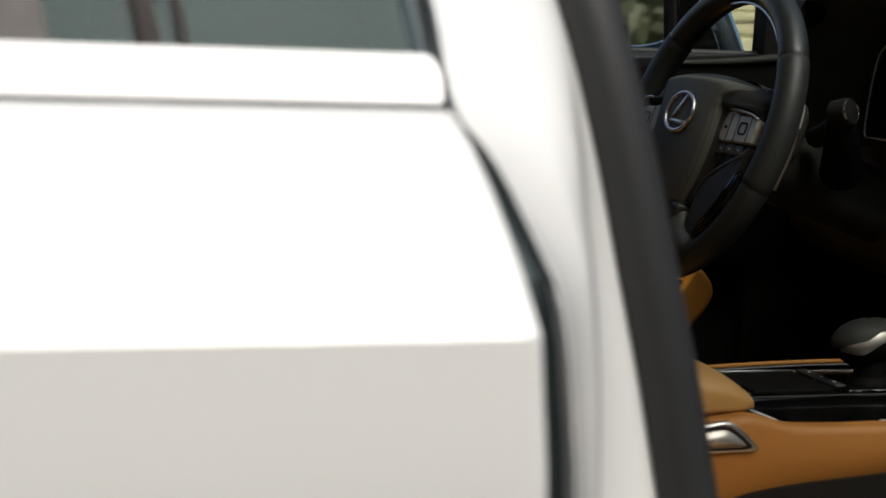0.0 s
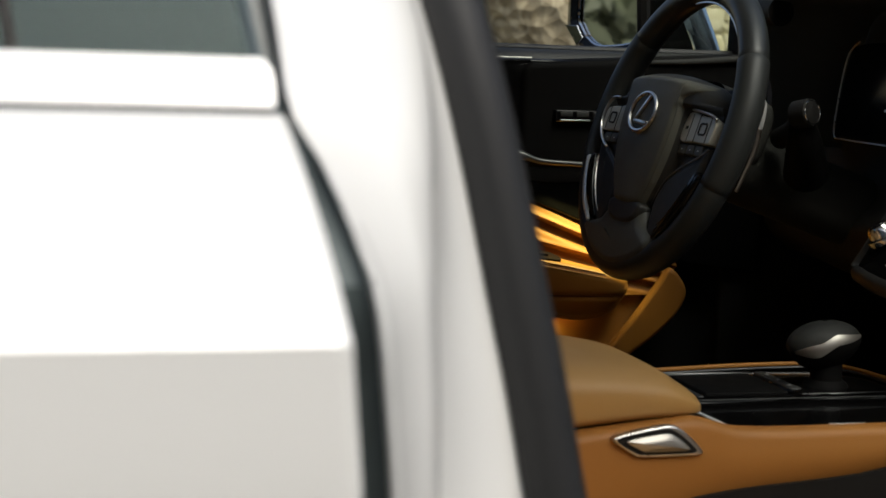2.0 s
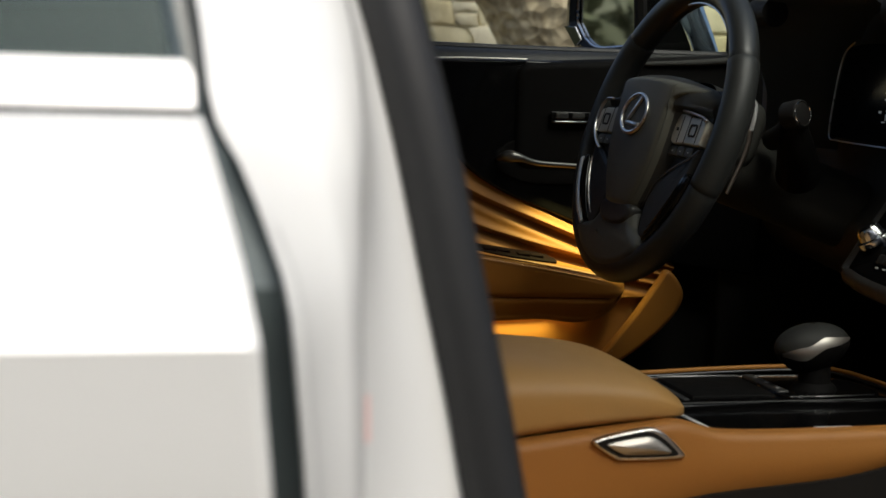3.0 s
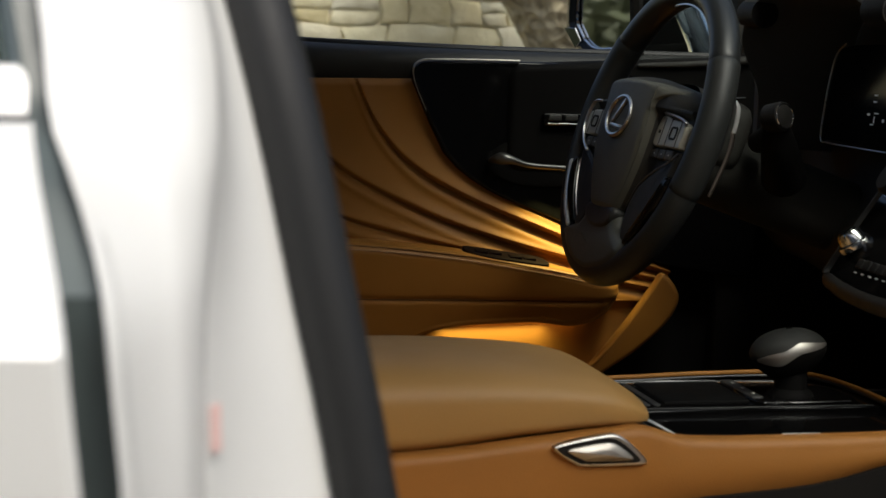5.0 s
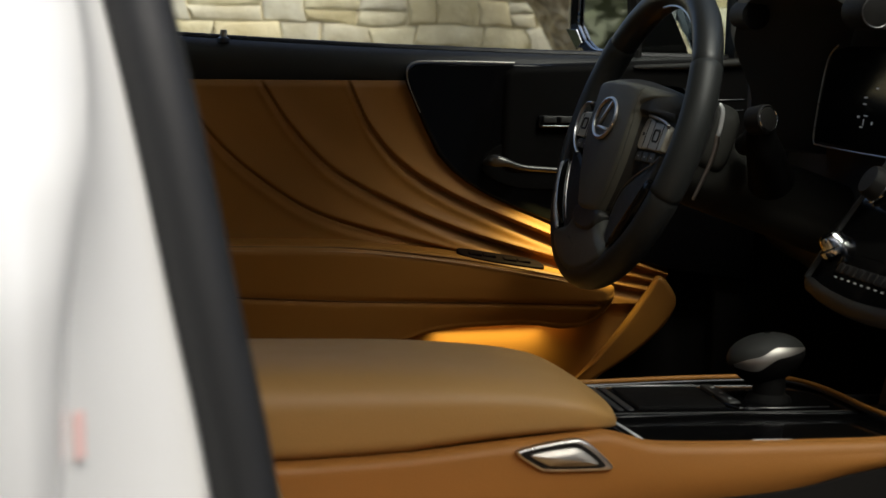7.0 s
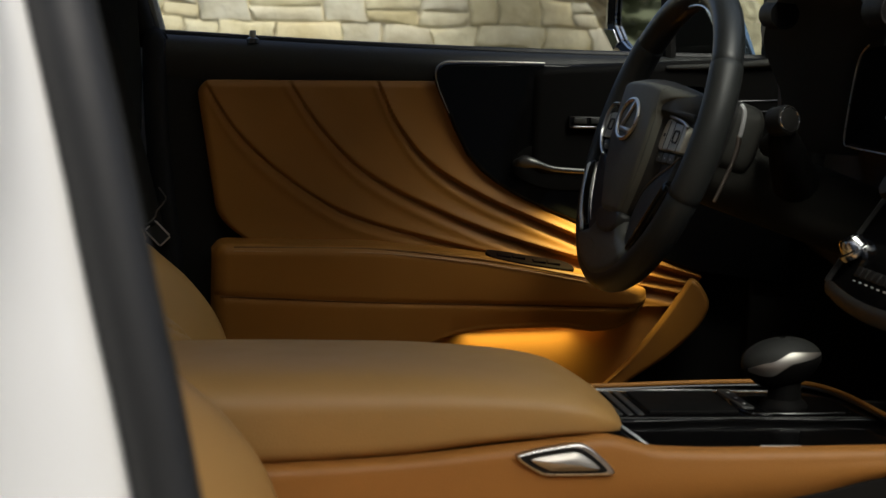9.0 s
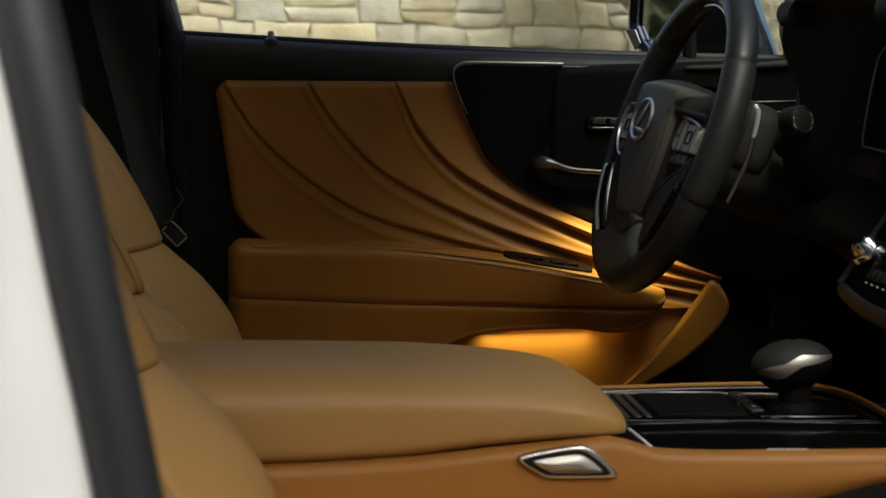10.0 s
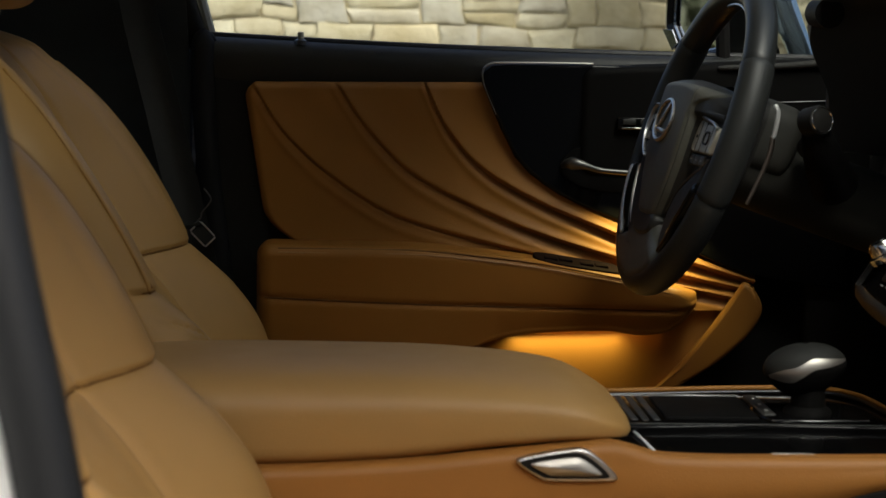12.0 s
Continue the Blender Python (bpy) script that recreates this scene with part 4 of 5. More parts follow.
part("airbag_cover", sheet(airbag, 90, 90, W_UP * -0.004), AIRBAG, wheel, "charcoal padded airbag cover", smooth=70)
for s in (-1, 1):
    part("cover_stitch", tube([on_wheel(s * (bag_half(v) - 0.004), v, hub_lift(s * (bag_half(v) - 0.004), v) + 0.0038) for v in np.linspace(-0.095, 0.052, 40)], 0.0007, 0.0006, 6, up=W_UP), CHARCOAL, wheel, "stitched edge")
    wing = [(0.152, -0.022), (0.134, -0.033), (0.104, -0.046), (0.076, -0.062), (0.064, -0.076), (0.056, -0.100), (0.070, -0.140), (0.105, -0.125), (0.135, -0.085)]
    part("lower_wing", plate(curve([(s * a, c) for a, c in wing], 5, True), M_W @ pose(0, 0, -0.024), 0.026, 0.007), HUB, wheel, "black lower wing of the hub")
    part("wing_edge", tube([on_wheel(s * p.x, p.y, 0.0022) for p in curve([(a, c, 0) for a, c in wing[:6]], 6)], 0.0013, 0.0015, 6, up=W_UP, taper=lambda t: 1.0 - 0.8 * t), DULL, wheel, "thin metal edge")
base = curve([(0.0, 0.056), (0.09, 0.0585), (0.160, 0.058), (0.168, 0.0), (0.150, -0.045), (0.100, -0.060), (0.075, -0.095), (0.055, -0.135), (0.0, -0.142), (-0.055, -0.135), (-0.075, -0.095), (-0.100, -0.060), (-0.150, -0.045), (-0.168, 0.0), (-0.160, 0.058), (-0.09, 0.0585)], 5, True)
part("hub", plate(base, M_W @ pose(0, 0, -0.040), 0.022, 0.008), BLACK, wheel, "black hub with side spokes")
low = curve([(-0.040, -0.105), (0.0, -0.102), (0.040, -0.105), (0.058, -0.126), (0.088, -0.140), (0.088, -0.160), (0.052, -0.180), (0.0, -0.189), (-0.052, -0.180), (-0.092, -0.160), (-0.104, -0.140), (-0.064, -0.128)], 5, True)
part("lower_spoke", plate(low, M_W @ pose(0, 0, -0.030), 0.0385, 0.013, 0.001), CHARCOAL, wheel, "charcoal lower spoke merging into the rim", smooth=60)
part("spoke_collar", plate(curve([(-0.036, -0.100), (0.036, -0.100), (0.044, -0.116), (0.030, -0.128), (0.0, -0.132), (-0.030, -0.128), (-0.044, -0.116)], 5, True), M_W @ pose(0, 0, -0.020), 0.0315, 0.006), HUB, wheel, "dark collar under the airbag cover")
ring = [on_wheel(0.034 * math.cos(a), 0.0072 + 0.0248 * math.sin(a), 0.0278) for a in np.linspace(0, 2 * math.pi, 41)[:-1]]
emblem = part("emblem", tube(ring, 0.0027, 0.0023, 8, closed=True, up=W_UP), SATIN, wheel, "oval chrome emblem")
part("emblem_stroke", tube([on_wheel(u, v, 0.0282) for u, v in ((0.010, 0.028), (0.002, 0.018), (-0.010, 0.002), (-0.014, -0.005), (0.004, -0.006), (0.022, -0.007))], 0.0029, 0.0022, 8, up=W_UP), SATIN, emblem)
for u in (-0.012, -0.004, 0.004, 0.012):
    part("airbag_mark", box(u - 0.003, u + 0.003, -0.0822, -0.0788, 0.0110, 0.0140, 0.0002), BLACK, wheel).matrix_basis = M_W.copy()
for s in (-1, 1):
    key = [(s * 0.082, 0.0185), (s * 0.115, 0.0165), (s * 0.152, 0.0125), (s * 0.154, -0.011), (s * 0.149, -0.0175), (s * 0.113, -0.017), (s * 0.078, -0.0155)]
    pad_ob = part("switch_pad", plate([(p.x, p.y) for p in curve([(a, c, 0) for a, c in key], 4, True)], M_W @ pose(0, 0, -0.010), 0.016, 0.002), BUTTON, wheel, "silver-grey thumb switches")
    if s > 0:
        edge_pts = [(0.087, 0.0225), (0.115, 0.0205), (0.140, 0.0175), (0.155, 0.0135)]
    else:
        edge_pts = [(-0.127, 0.028), (-0.147, 0.026), (-0.158, 0.013), (-0.157, -0.009), (-0.140, -0.028), (-0.119, -0.039)]
    part("pad_edge", tube([on_wheel(p.x, p.y, 0.006) for p in curve([(a, c, 0) for a, c in edge_pts], 6)], 0.0018, 0.0024, 8, up=W_UP), SATIN, pad_ob, "satin silver edge")
    ring_pts = [(s * 0.128 + p * 0.0075, q * 0.0065) for p, q in ((-1, -0.9), (0, -1), (1, -0.9), (1, 0.9), (0, 1), (-1, 0.9))]
    part("switch_key", tube([on_wheel(p.x, p.y, 0.0064) for p in curve([(a, c, 0) for a, c in ring_pts], 3, True)], 0.0013, 0.0010, 6, closed=True, up=W_UP), BLACK, pad_ob)
    for k in (0.095, 0.113, 0.142):
        part("pad_gap", box(s * k - 0.0007, s * k + 0.0007, -0.0165, 0.0170, 0.004, 0.0064, 0.0001), BLACK, pad_ob).matrix_basis = M_W.copy()
    part("pad_mark", box(s * 0.087 - 0.003, s * 0.087 + 0.003, -0.002, 0.002, 0.005, 0.0063, 0.0001), BLACK, pad_ob).matrix_basis = M_W.copy()
    for k in range(3):
        low_key = part("lower_key", box(s * (0.088 + 0.021 * k) - 0.0098, s * (0.088 + 0.021 * k) + 0.0098, -0.0325, -0.0195, -0.006, 0.004, 0.002), CHARCOAL, pad_ob)
        low_key.matrix_basis = M_W.copy()
        part("key_mark", box(s * (0.088 + 0.021 * k) - 0.0015, s * (0.088 + 0.021 * k) + 0.0015, -0.027, -0.0255, 0.003, 0.0042, 0.0001), PRINT, pad_ob).matrix_basis = M_W.copy()
    side_arc = [(0.168, 0.0060, 0.0062, 0.0046, PALE, "spoke_edge", "spoke inlay, pale on one side, blackened for shade on the other"), (0.1595, 0.001, 0.007, 0.009, GLOSS, "spoke_trim", "glossy black spoke trim"), (0.1505, 0.001, 0.0016, 0.0030, SATIN, "spoke_line", "thin spoke line, silver on one side, blackened for shade on the other")]
    for r, wk, ra, rb, mt, nm, lb in side_arc:
        # this side's inlay and line turn black for the dark they would reflect
        if s > 0 and nm != "spoke_trim":
            mt = GLOSS
        pts = [on_wheel(s * (r * math.cos(a)), r * math.sin(a), wk) for a in np.linspace(radians(-20), radians(-55), 18)]
        part(nm, tube(pts, ra, rb, 10, up=W_UP, taper=lambda t: 0.55 + 0.45 * math.sin(math.pi * min(1, 0.12 + t)) ** 0.5), mt, wheel, lb)

# ---- column, stalk, paddle ----
column = thing("steering_column", (0.15, 0.36, 0.80), "black steering column shroud with stalk and metal paddle", "steering column")


def shroud(u, v):
    w = -0.040 - 0.085 * v
    a = 2 * math.pi * u
    c, s = math.cos(a), math.sin(a)
    k = 1 - 0.35 * max(0, (v - 0.8) / 0.2) ** 2
    return on_wheel(0.066 * k * math.copysign(abs(c) ** 0.5, c), 0.026 + 0.046 * k * math.copysign(abs(s) ** 0.55, s), w)


part("shroud", sheet(shroud, 48, 14), SHROUD, column, "charcoal column shroud")
part("lower_shroud", tube(curve([on_wheel(0, -0.010, -0.045), on_wheel(0, -0.012, -0.12), on_wheel(0, -0.014, -0.36)], 6), 0.056, 0.048, 20, up=(0, 0, 1)), COVER, column, "black lower column cover")
# warm reflection put into the paddle's colour, the gleam into a paler tip
paddle = part("paddle", tube(curve([(0.0675, 0.250, 0.870), (0.0655, 0.250, 0.855), (0.0585, 0.250, 0.833), (0.041, 0.250, 0.794)], 6), 0.0014, 0.0034, 8, up=(1, 0, 0), taper=lambda t: 1.0 - 0.3 * t), WARM_REFLECTION, column, "satin metal shift paddle, a warm reflection in its colour")
part("paddle_tip", tube(curve([(0.0690, 0.252, 0.9055), (0.0722, 0.250, 0.898), (0.0708, 0.249, 0.884), (0.0680, 0.250, 0.869)], 6), 0.0020, 0.0028, 8, up=(1, 0, 0)), PALE, paddle, "hooked end, coloured paler for its gleam")
part("stalk_base", tube(curve([(0.108, 0.222, 0.878), (0.122, 0.240, 0.852), (0.150, 0.285, 0.815)], 6), 0.017, 0.017, 16, taper=lambda t: 0.9 + 0.75 * t), PAD, column, "black base of the stalk")
part("stalk", tube(curve([(0.125, 0.31, 0.855), (0.118, 0.26, 0.868), (0.106, 0.215, 0.888)], 6), 0.0135, 0.0135, 14, taper=lambda t: 1.0 + 0.05 * t), BLACK, column, "black stalk with ringed end")
M_ST = axes((0.104, 0.209, 0.8905), (0.9, 0.42, 0.0), (0.0, 0.2, 0.98))
cap = part("stalk_knob", lathe([(0.0, -0.014), (0.0165, -0.012), (0.0172, 0.006), (0.0165, 0.010), (0.012, 0.012), (0.0, 0.0122)], M_ST), BLACK, column)
part("stalk_ring", tube([M_ST @ Vector((0.0142 * math.cos(a), 0.0142 * math.sin(a), 0.0112)) for a in np.linspace(0, 2 * math.pi, 33)[:-1]], 0.0009, 0.0010, 6, closed=True), CHROME, cap, "bright ring")

# ---- dashboard ----
dash = thing("dashboard", (0.45, 0.0, 0.55), "black dashboard with hooded instruments and climate panel", "dashboard")
dash_prof = curve([(0.62, 0.60), (0.42, 0.635), (0.29, 0.675), (0.245, 0.74), (0.29, 0.80), (0.30, 0.92), (0.36, 0.965), (0.55, 0.985), (0.95, 0.96)], 6)
part("dash_panel", sheet(lambda u, v: Vector((dash_prof[int(round(v * (len(dash_prof) - 1)))].x + 0.05 * step(0.40, 0.72, abs(-0.73 + 1.46 * u)), -0.73 + 1.46 * u, dash_prof[int(round(v * (len(dash_prof) - 1)))].y)), 30, len(dash_prof) - 1, (0.03, 0, 0)), DASH, dash, "black padded dash")


def hood(u, v):
    a = math.pi * (0.82 - 0.90 * u)
    z = 0.885 + 0.150 * max(-0.3, math.copysign(abs(math.sin(a)) ** 0.45, math.sin(a)))
    half = 0.165 if math.cos(a) > 0 else 0.228
    y = 0.315 + half * math.copysign(abs(math.cos(a)) ** 0.45, math.cos(a))
    return Vector((0.165 + 0.16 * v + 0.03 * step(0.985, 0.90, z), y, z - 0.01 * v))


part("instrument_hood", sheet(hood, 140, 10, lambda c: (0.0, 0.014 * (1 if c.y < 0.315 else -1) * -1, 0.014)), HOOD, dash, "black padded instrument hood")
part("hood_back", box(0.33, 0.36, 0.02, 0.60, 0.78, 1.06, 0.01), HOOD, dash)
M_SC = axes((0.275, 0.315, 0.915), (0, -1, 0), (0.12, 0, 1))
scr = part("instrument_display", plate(curve([(-0.112, -0.055), (-0.105, 0.04), (-0.08, 0.058), (0.0, 0.062), (0.10, 0.06), (0.125, 0.05), (0.13, -0.05), (0.10, -0.062), (-0.09, -0.062)], 5, True), M_SC, 0.006, 0.001), SCREEN, dash, "dark instrument display")
part("display_edge", tube([M_SC @ Vector((p.x, p.y, 0.006)) for p in curve([(-0.085, 0.062, 0), (-0.111, 0.04, 0), (-0.117, -0.03, 0), (-0.112, -0.062, 0), (-0.09, -0.066, 0), (0.0, -0.067, 0), (0.12, -0.067, 0)], 8)], 0.0012, 0.0012, 6), SATIN, scr)
for k, (u, v, w, h) in enumerate(((0.022, 0.0, 0.008, 0.002), (0.022, -0.008, 0.008, 0.002), (0.030, -0.022, 0.010, 0.0016), (0.010, -0.024, 0.006, 0.003), (0.022, -0.036, 0.008, 0.0016), (0.026, -0.030, 0.0016, 0.008), (0.05, 0.012, 0.006, 0.002), (0.05, -0.03, 0.004, 0.004))):
    part("display_mark", box(u - w / 2, u + w / 2, v - h / 2, v + h / 2, 0.0058, 0.0068, 0), DISPLAY_MARK, scr).matrix_basis = M_SC.copy()
for yk, xk, zk, s in ((0.462, 0.177, 1.012, 1), (0.076, 0.167, 1.014, -1)):
    M_K = axes((xk, yk, zk), (1, 0, 0), (0, 0, 1)) if s < 0 else axes((xk, yk, zk), (-1, 0, 0), (0, 0, 1))
    kn = part("mode_knob", lathe([(0.0, -0.030), (0.0185, -0.030), (0.0195, 0.014), (0.018, 0.020), (0.012, 0.0215), (0.0, 0.022)], M_K), BLACK, dash, "black mode knob on the instrument hood")
    part("knob_ring", tube([M_K @ Vector((0.0165 * math.cos(a), 0.0165 * math.sin(a), 0.0205)) for a in np.linspace(0, 2 * math.pi, 33)[:-1]], 0.0007, 0.0007, 6, closed=True), DULL, kn)

# climate panel on the centre stack
M_CL = axes((0.178, 0.0, 0.765), (0, -1, 0), (0.52, 0, 0.85))
clim = part("climate_panel", plate(curve([(-0.125, -0.045), (-0.108, -0.062), (0.0, -0.070), (0.108, -0.062), (0.125, -0.045), (0.105, 0.10), (0.0, 0.10), (-0.105, 0.10)], 6, True), M_CL, 0.012, 0.004), GLOSS, dash, "glossy black climate panel")
part("panel_surround", tube([M_CL @ Vector((p.x * 1.04, p.y * 1.05, 0.004)) for p in curve([(-0.105, 0.10, 0), (-0.125, -0.040, 0), (-0.110, -0.062, 0), (0.0, -0.070, 0), (0.110, -0.062, 0), (0.125, -0.040, 0), (0.105, 0.10, 0)], 8)], 0.008, 0.011, 10), DARK_GREY, clim)
for s in (-1, 1):
    M_D = axes((0.158, -s * 0.104, 0.756), (0.86, 0.0, 0.50), (0.18, 1.0, -0.10))
    kb = part("climate_knob", lathe([(0.0, -0.004), (0.0185, -0.004), (0.0195, 0.0), (0.0190, 0.003), (0.0150, 0.0045), (0.0140, 0.013), (0.0120, 0.0165), (0.0, 0.0175)], M_D, 32), CHROME, clim, "bright chrome climate knob")
    part("knob_cap", lathe([(0.0, 0.0), (0.0100, 0.0), (0.0095, 0.0012), (0.0, 0.0014)], M_D @ pose(0, 0, 0.0172), 20), GLOSS, kb)
    vk = part("volume_knob", lathe([(0.0, 0.0), (0.019, 0.001), (0.0185, 0.016), (0.016, 0.020), (0.0, 0.0205)], M_CL @ pose(s * 0.088, 0.062, 0.012), 24), BLACK, clim, "ribbed black knob with bright ring")
    part("knob_ring", tube([M_CL @ Vector((s * 0.088 + 0.0195 * math.cos(a), 0.062 + 0.0195 * math.sin(a), 0.016)) for a in np.linspace(0, 2 * math.pi, 29)[:-1]], 0.002, 0.002, 6, closed=True), CHROME, vk)
for k in range(9):
    part("panel_mark", box(-0.066 + 0.0165 * k - 0.0030, -0.066 + 0.0165 * k + 0.0030, -0.0495, -0.0480, 0.0118, 0.0126, 0), PRINT, clim).matrix_basis = M_CL.copy()
    part("panel_key", box(-0.066 + 0.0165 * k - 0.0068, -0.066 + 0.0165 * k + 0.0068, -0.044, -0.032, 0.010, 0.0140, 0.0015), BLACK, clim).matrix_basis = M_CL.copy()
part("stack_tower", sheet(lambda u, v: Vector((0.215 + 0.03 * v, 0.098 - 0.196 * u, 0.58 + 0.13 * v)), 8, 6, (0.06, 0, 0)), BLACK, dash)
part("stack_side", box(0.225, 0.73, 0.085, 0.10, 0.22, 0.70, 0.005), BLACK, dash)
part("stack_side", box(0.225, 0.73, -0.10, -0.085, 0.22, 0.70, 0.005), BLACK, dash)

# ---- centre console ----
console = thing("center_console", (-0.1, 0.02, 0.22), "tan leather center console with glossy black top", "console")
lid_top = spline((-0.70, 0.652), (-0.50, 0.660), (-0.36, 0.659), (-0.25, 0.652), (-0.19, 0.642), (-0.15, 0.626))
lid_low = spline((-0.70, 0.568), (-0.50, 0.570), (-0.37, 0.577), (-0.26, 0.592), (-0.17, 0.601), (-0.14, 0.602))


def lid(u, v):
    x = -0.72 + 0.584 * u
    end = max(0.0, (x + 0.223) / 0.087)
    k = max(0.0, 1 - min(1, end) ** 3.2) ** 0.45
    t, b = lid_top(x), lid_low(x)
    t = b + (t - b) * (0.25 + 0.75 * k)
    half = 0.119 * (0.55 + 0.45 * k)
    a = 2 * math.pi * v
    c, s = math.cos(a), math.sin(a)
    y = 0.008 + half * math.copysign(abs(c) ** 0.55, c)
    z = (t + b) / 2 + (t - b) / 2 * math.copysign(abs(s) ** (0.62 if s > 0 else 0.35), s)
    z += 0.006 * max(0, 1 - (c * 1.0) ** 2) * (1 if s > 0 else 0)
    return Vector((x, y, z))


part("armrest_lid", sheet(lid, 70, 64), CAMEL, console, "pale tan leather armrest lid")
rail_top = spline((-0.72, 0.577), (-0.50, 0.579), (-0.37, 0.5850), (-0.26, 0.5965), (-0.19, 0.604), (-0.165, 0.606), (-0.145, 0.602), (-0.115, 0.594), (-0.05, 0.592), (0.10, 0.593), (0.30, 0.612))
rail_low = spline((-0.72, 0.40), (-0.30, 0.48), (-0.143, 0.527), (0.022, 0.542), (0.10, 0.560), (0.30, 0.59))


def side_panel(u, v):
    x = -0.72 + 1.05 * u
    t, b = rail_top(x), rail_low(x)
    if v > 0.86:
        a = (v - 0.86) / 0.14 * math.pi / 2
        return Vector((x, -0.124 + 0.010 * (1 - math.cos(a)), t - 0.010 + 0.010 * math.sin(a)))
    k = v / 0.86
    return Vector((x, -0.124 - 0.005 * math.sin(math.pi * k) + 0.006 * (1 - k), b + (t - 0.010 - b) * k))


part("side_panel", sheet(side_panel, 100, 30, (0, 0.012, 0)), TAN_LIT, console, "tan leather console side, sunlight put into its colour")
stitch_bm = bmesh.new()
for k in range(86):
    x = -0.135 + 0.0052 * k
    row = [[stitch_bm.verts.new((x + 0.0017 * e, -0.1212 + 0.0004 * abs(e), rail_top(x + 0.0017 * e) - 0.0042 + h)) for e in (-1, 0, 1)] for h in (-0.0006, 0.0006)]
    ring_faces(stitch_bm, row, False)
part("side_stitch", stitch_bm, TAN_SEAM, console, "row of fine dark stitches")
part("lower_trim", sheet(lambda u, v: Vector((-0.72 + 1.05 * u, -0.122 - 0.004 * v, 0.24 + (rail_low(-0.72 + 1.05 * u) - 0.236) * v)), 30, 8, (0, 0.012, 0)), BLACK, console, "black lower console trim")
part("far_side", sheet(lambda u, v: Vector((-0.72 + 1.0 * u, 0.150 + 0.01 * v, 0.24 + 0.34 * v)), 20, 6, (0, -0.012, 0)), BLACK, console)
part("core", box(-0.70, 0.30, -0.105, 0.13, 0.24, 0.572, 0.01), BLACK, console)
far_rail = curve([(-0.30, 0.156, 0.594), (-0.113, 0.155, 0.598), (0.0, 0.163, 0.600), (0.085, 0.164, 0.601), (0.124, 0.154, 0.601), (0.144, 0.120, 0.601), (0.152, 0.06, 0.601), (0.154, 0.0, 0.601), (0.165, -0.06, 0.600)], 8)
part("far_rail", tube(far_rail, 0.0028, 0.0028, 10), TAN, console, "tan leather edge")
part("far_rail_edge", tube([(p.x - 0.004, p.y - 0.010, p.z - 0.002) for p in far_rail], 0.0016, 0.0016, 8), DULL, console)
panel_outline = [(-0.145, -0.10), (-0.118, -0.112), (0.0, -0.113), (0.30, -0.113), (0.30, 0.06), (0.19, 0.062), (0.158, 0.092), (0.122, 0.145), (0.08, 0.156), (-0.16, 0.152)]
part("console_top", plate(panel_outline, axes((0, 0, 0.580), (1, 0, 0), (0, 1, 0)), 0.010, 0.003), GLOSS, console, "glossy black console top")
tray = part("raised_tray", plate(curve([(-0.15, 0.004), (0.0, 0.004), (0.17, 0.0), (0.16, 0.06), (0.115, 0.135), (0.07, 0.147), (-0.15, 0.145)], 4, True), axes((0, 0, 0.589), (1, 0, 0), (0, 1, 0)), 0.007, 0.002), GLOSS, console)
part("tray_edge", tube(curve([(-0.14, 0.004, 0.5962), (0.0, 0.003, 0.5962), (0.14, 0.002, 0.5962)], 6), 0.0007, 0.0007, 6), DARK_GREY, tray)
part("storage_cover", box(-0.085, 0.012, 0.030, 0.130, 0.594, 0.5980, 0.002), PAD, console, "dark sliding storage cover")
part("cover_edge", tube([(-0.085, 0.131, 0.5985), (0.012, 0.131, 0.5985)], 0.0008, 0.0008, 6), DULL, console)
for k in range(5):
    part("roller_slat", box(-0.145 + 0.0115 * k, -0.1375 + 0.0115 * k, 0.02, 0.135, 0.593, 0.5970, 0.0016), DARK_GREY, console, "dark roller slat")
strip = part("button_strip", box(0.016, 0.030, 0.035, 0.128, 0.594, 0.6005, 0.002), DARK_GREY, console, "narrow row of console buttons")
for k in range(3):
    part("button_mark", box(0.0215, 0.0245, 0.049 + 0.028 * k, 0.053 + 0.028 * k, 0.600, 0.601, 0), PRINT, strip)
# near-white as well, for the sky gleam along this strip
part("corner_strip", tube([(-0.1245, -0.015, 0.5920), (-0.121, -0.060, 0.5920), (-0.1185, -0.103, 0.5920)], 0.0017, 0.0014, 6), MOULDING, console)
part("near_strip", tube([(-0.008, -0.100, 0.5914), (0.032, -0.101, 0.5914)], 0.0024, 0.0012, 6), SATIN, console)
# release catch on the console side
M_H = axes((-0.206, -0.1225, 0.586), (1, 0, 0.0), (0, 0.02, 1))
frame_shape = curve([(-0.047, 0.003), (-0.036, 0.009), (0.0, 0.0155), (0.016, 0.0155), (0.030, 0.007), (0.046, -0.009), (0.044, -0.0135), (0.030, -0.0145), (-0.014, -0.0145), (-0.026, -0.0115)], 4, True)
catch = part("release_catch", plate(frame_shape, M_H, 0.009, 0.0025), SATIN, console, "satin silver side catch in a dark recess")
part("catch_recess", plate([(p.x * 0.88 - 0.002, p.y * 0.80) for p in frame_shape], M_H @ pose(0, 0, 0.0085), 0.0012, 0.0004), BLACK, catch)
part("catch_lever", plate([(p.x * 0.70 - 0.001, p.y * 0.58 - 0.0004) for p in frame_shape], M_H @ pose(0, 0, 0.009), 0.0030, 0.0016, 0.0035), BAND, catch)

# ---- gear selector ----
shifter = thing("gear_selector", (0.062, 0.05, 0.596), "black leather gear selector with satin silver band", "gear selector")


def knob_scale(z):
    """How wide the knob is at a height over its middle."""
    return math.sqrt(max(0.0, 1 - min(1.0, abs(z) / (0.0255 if z > 0 else 0.031)) ** (2.1 if z > 0 else 1.35)))


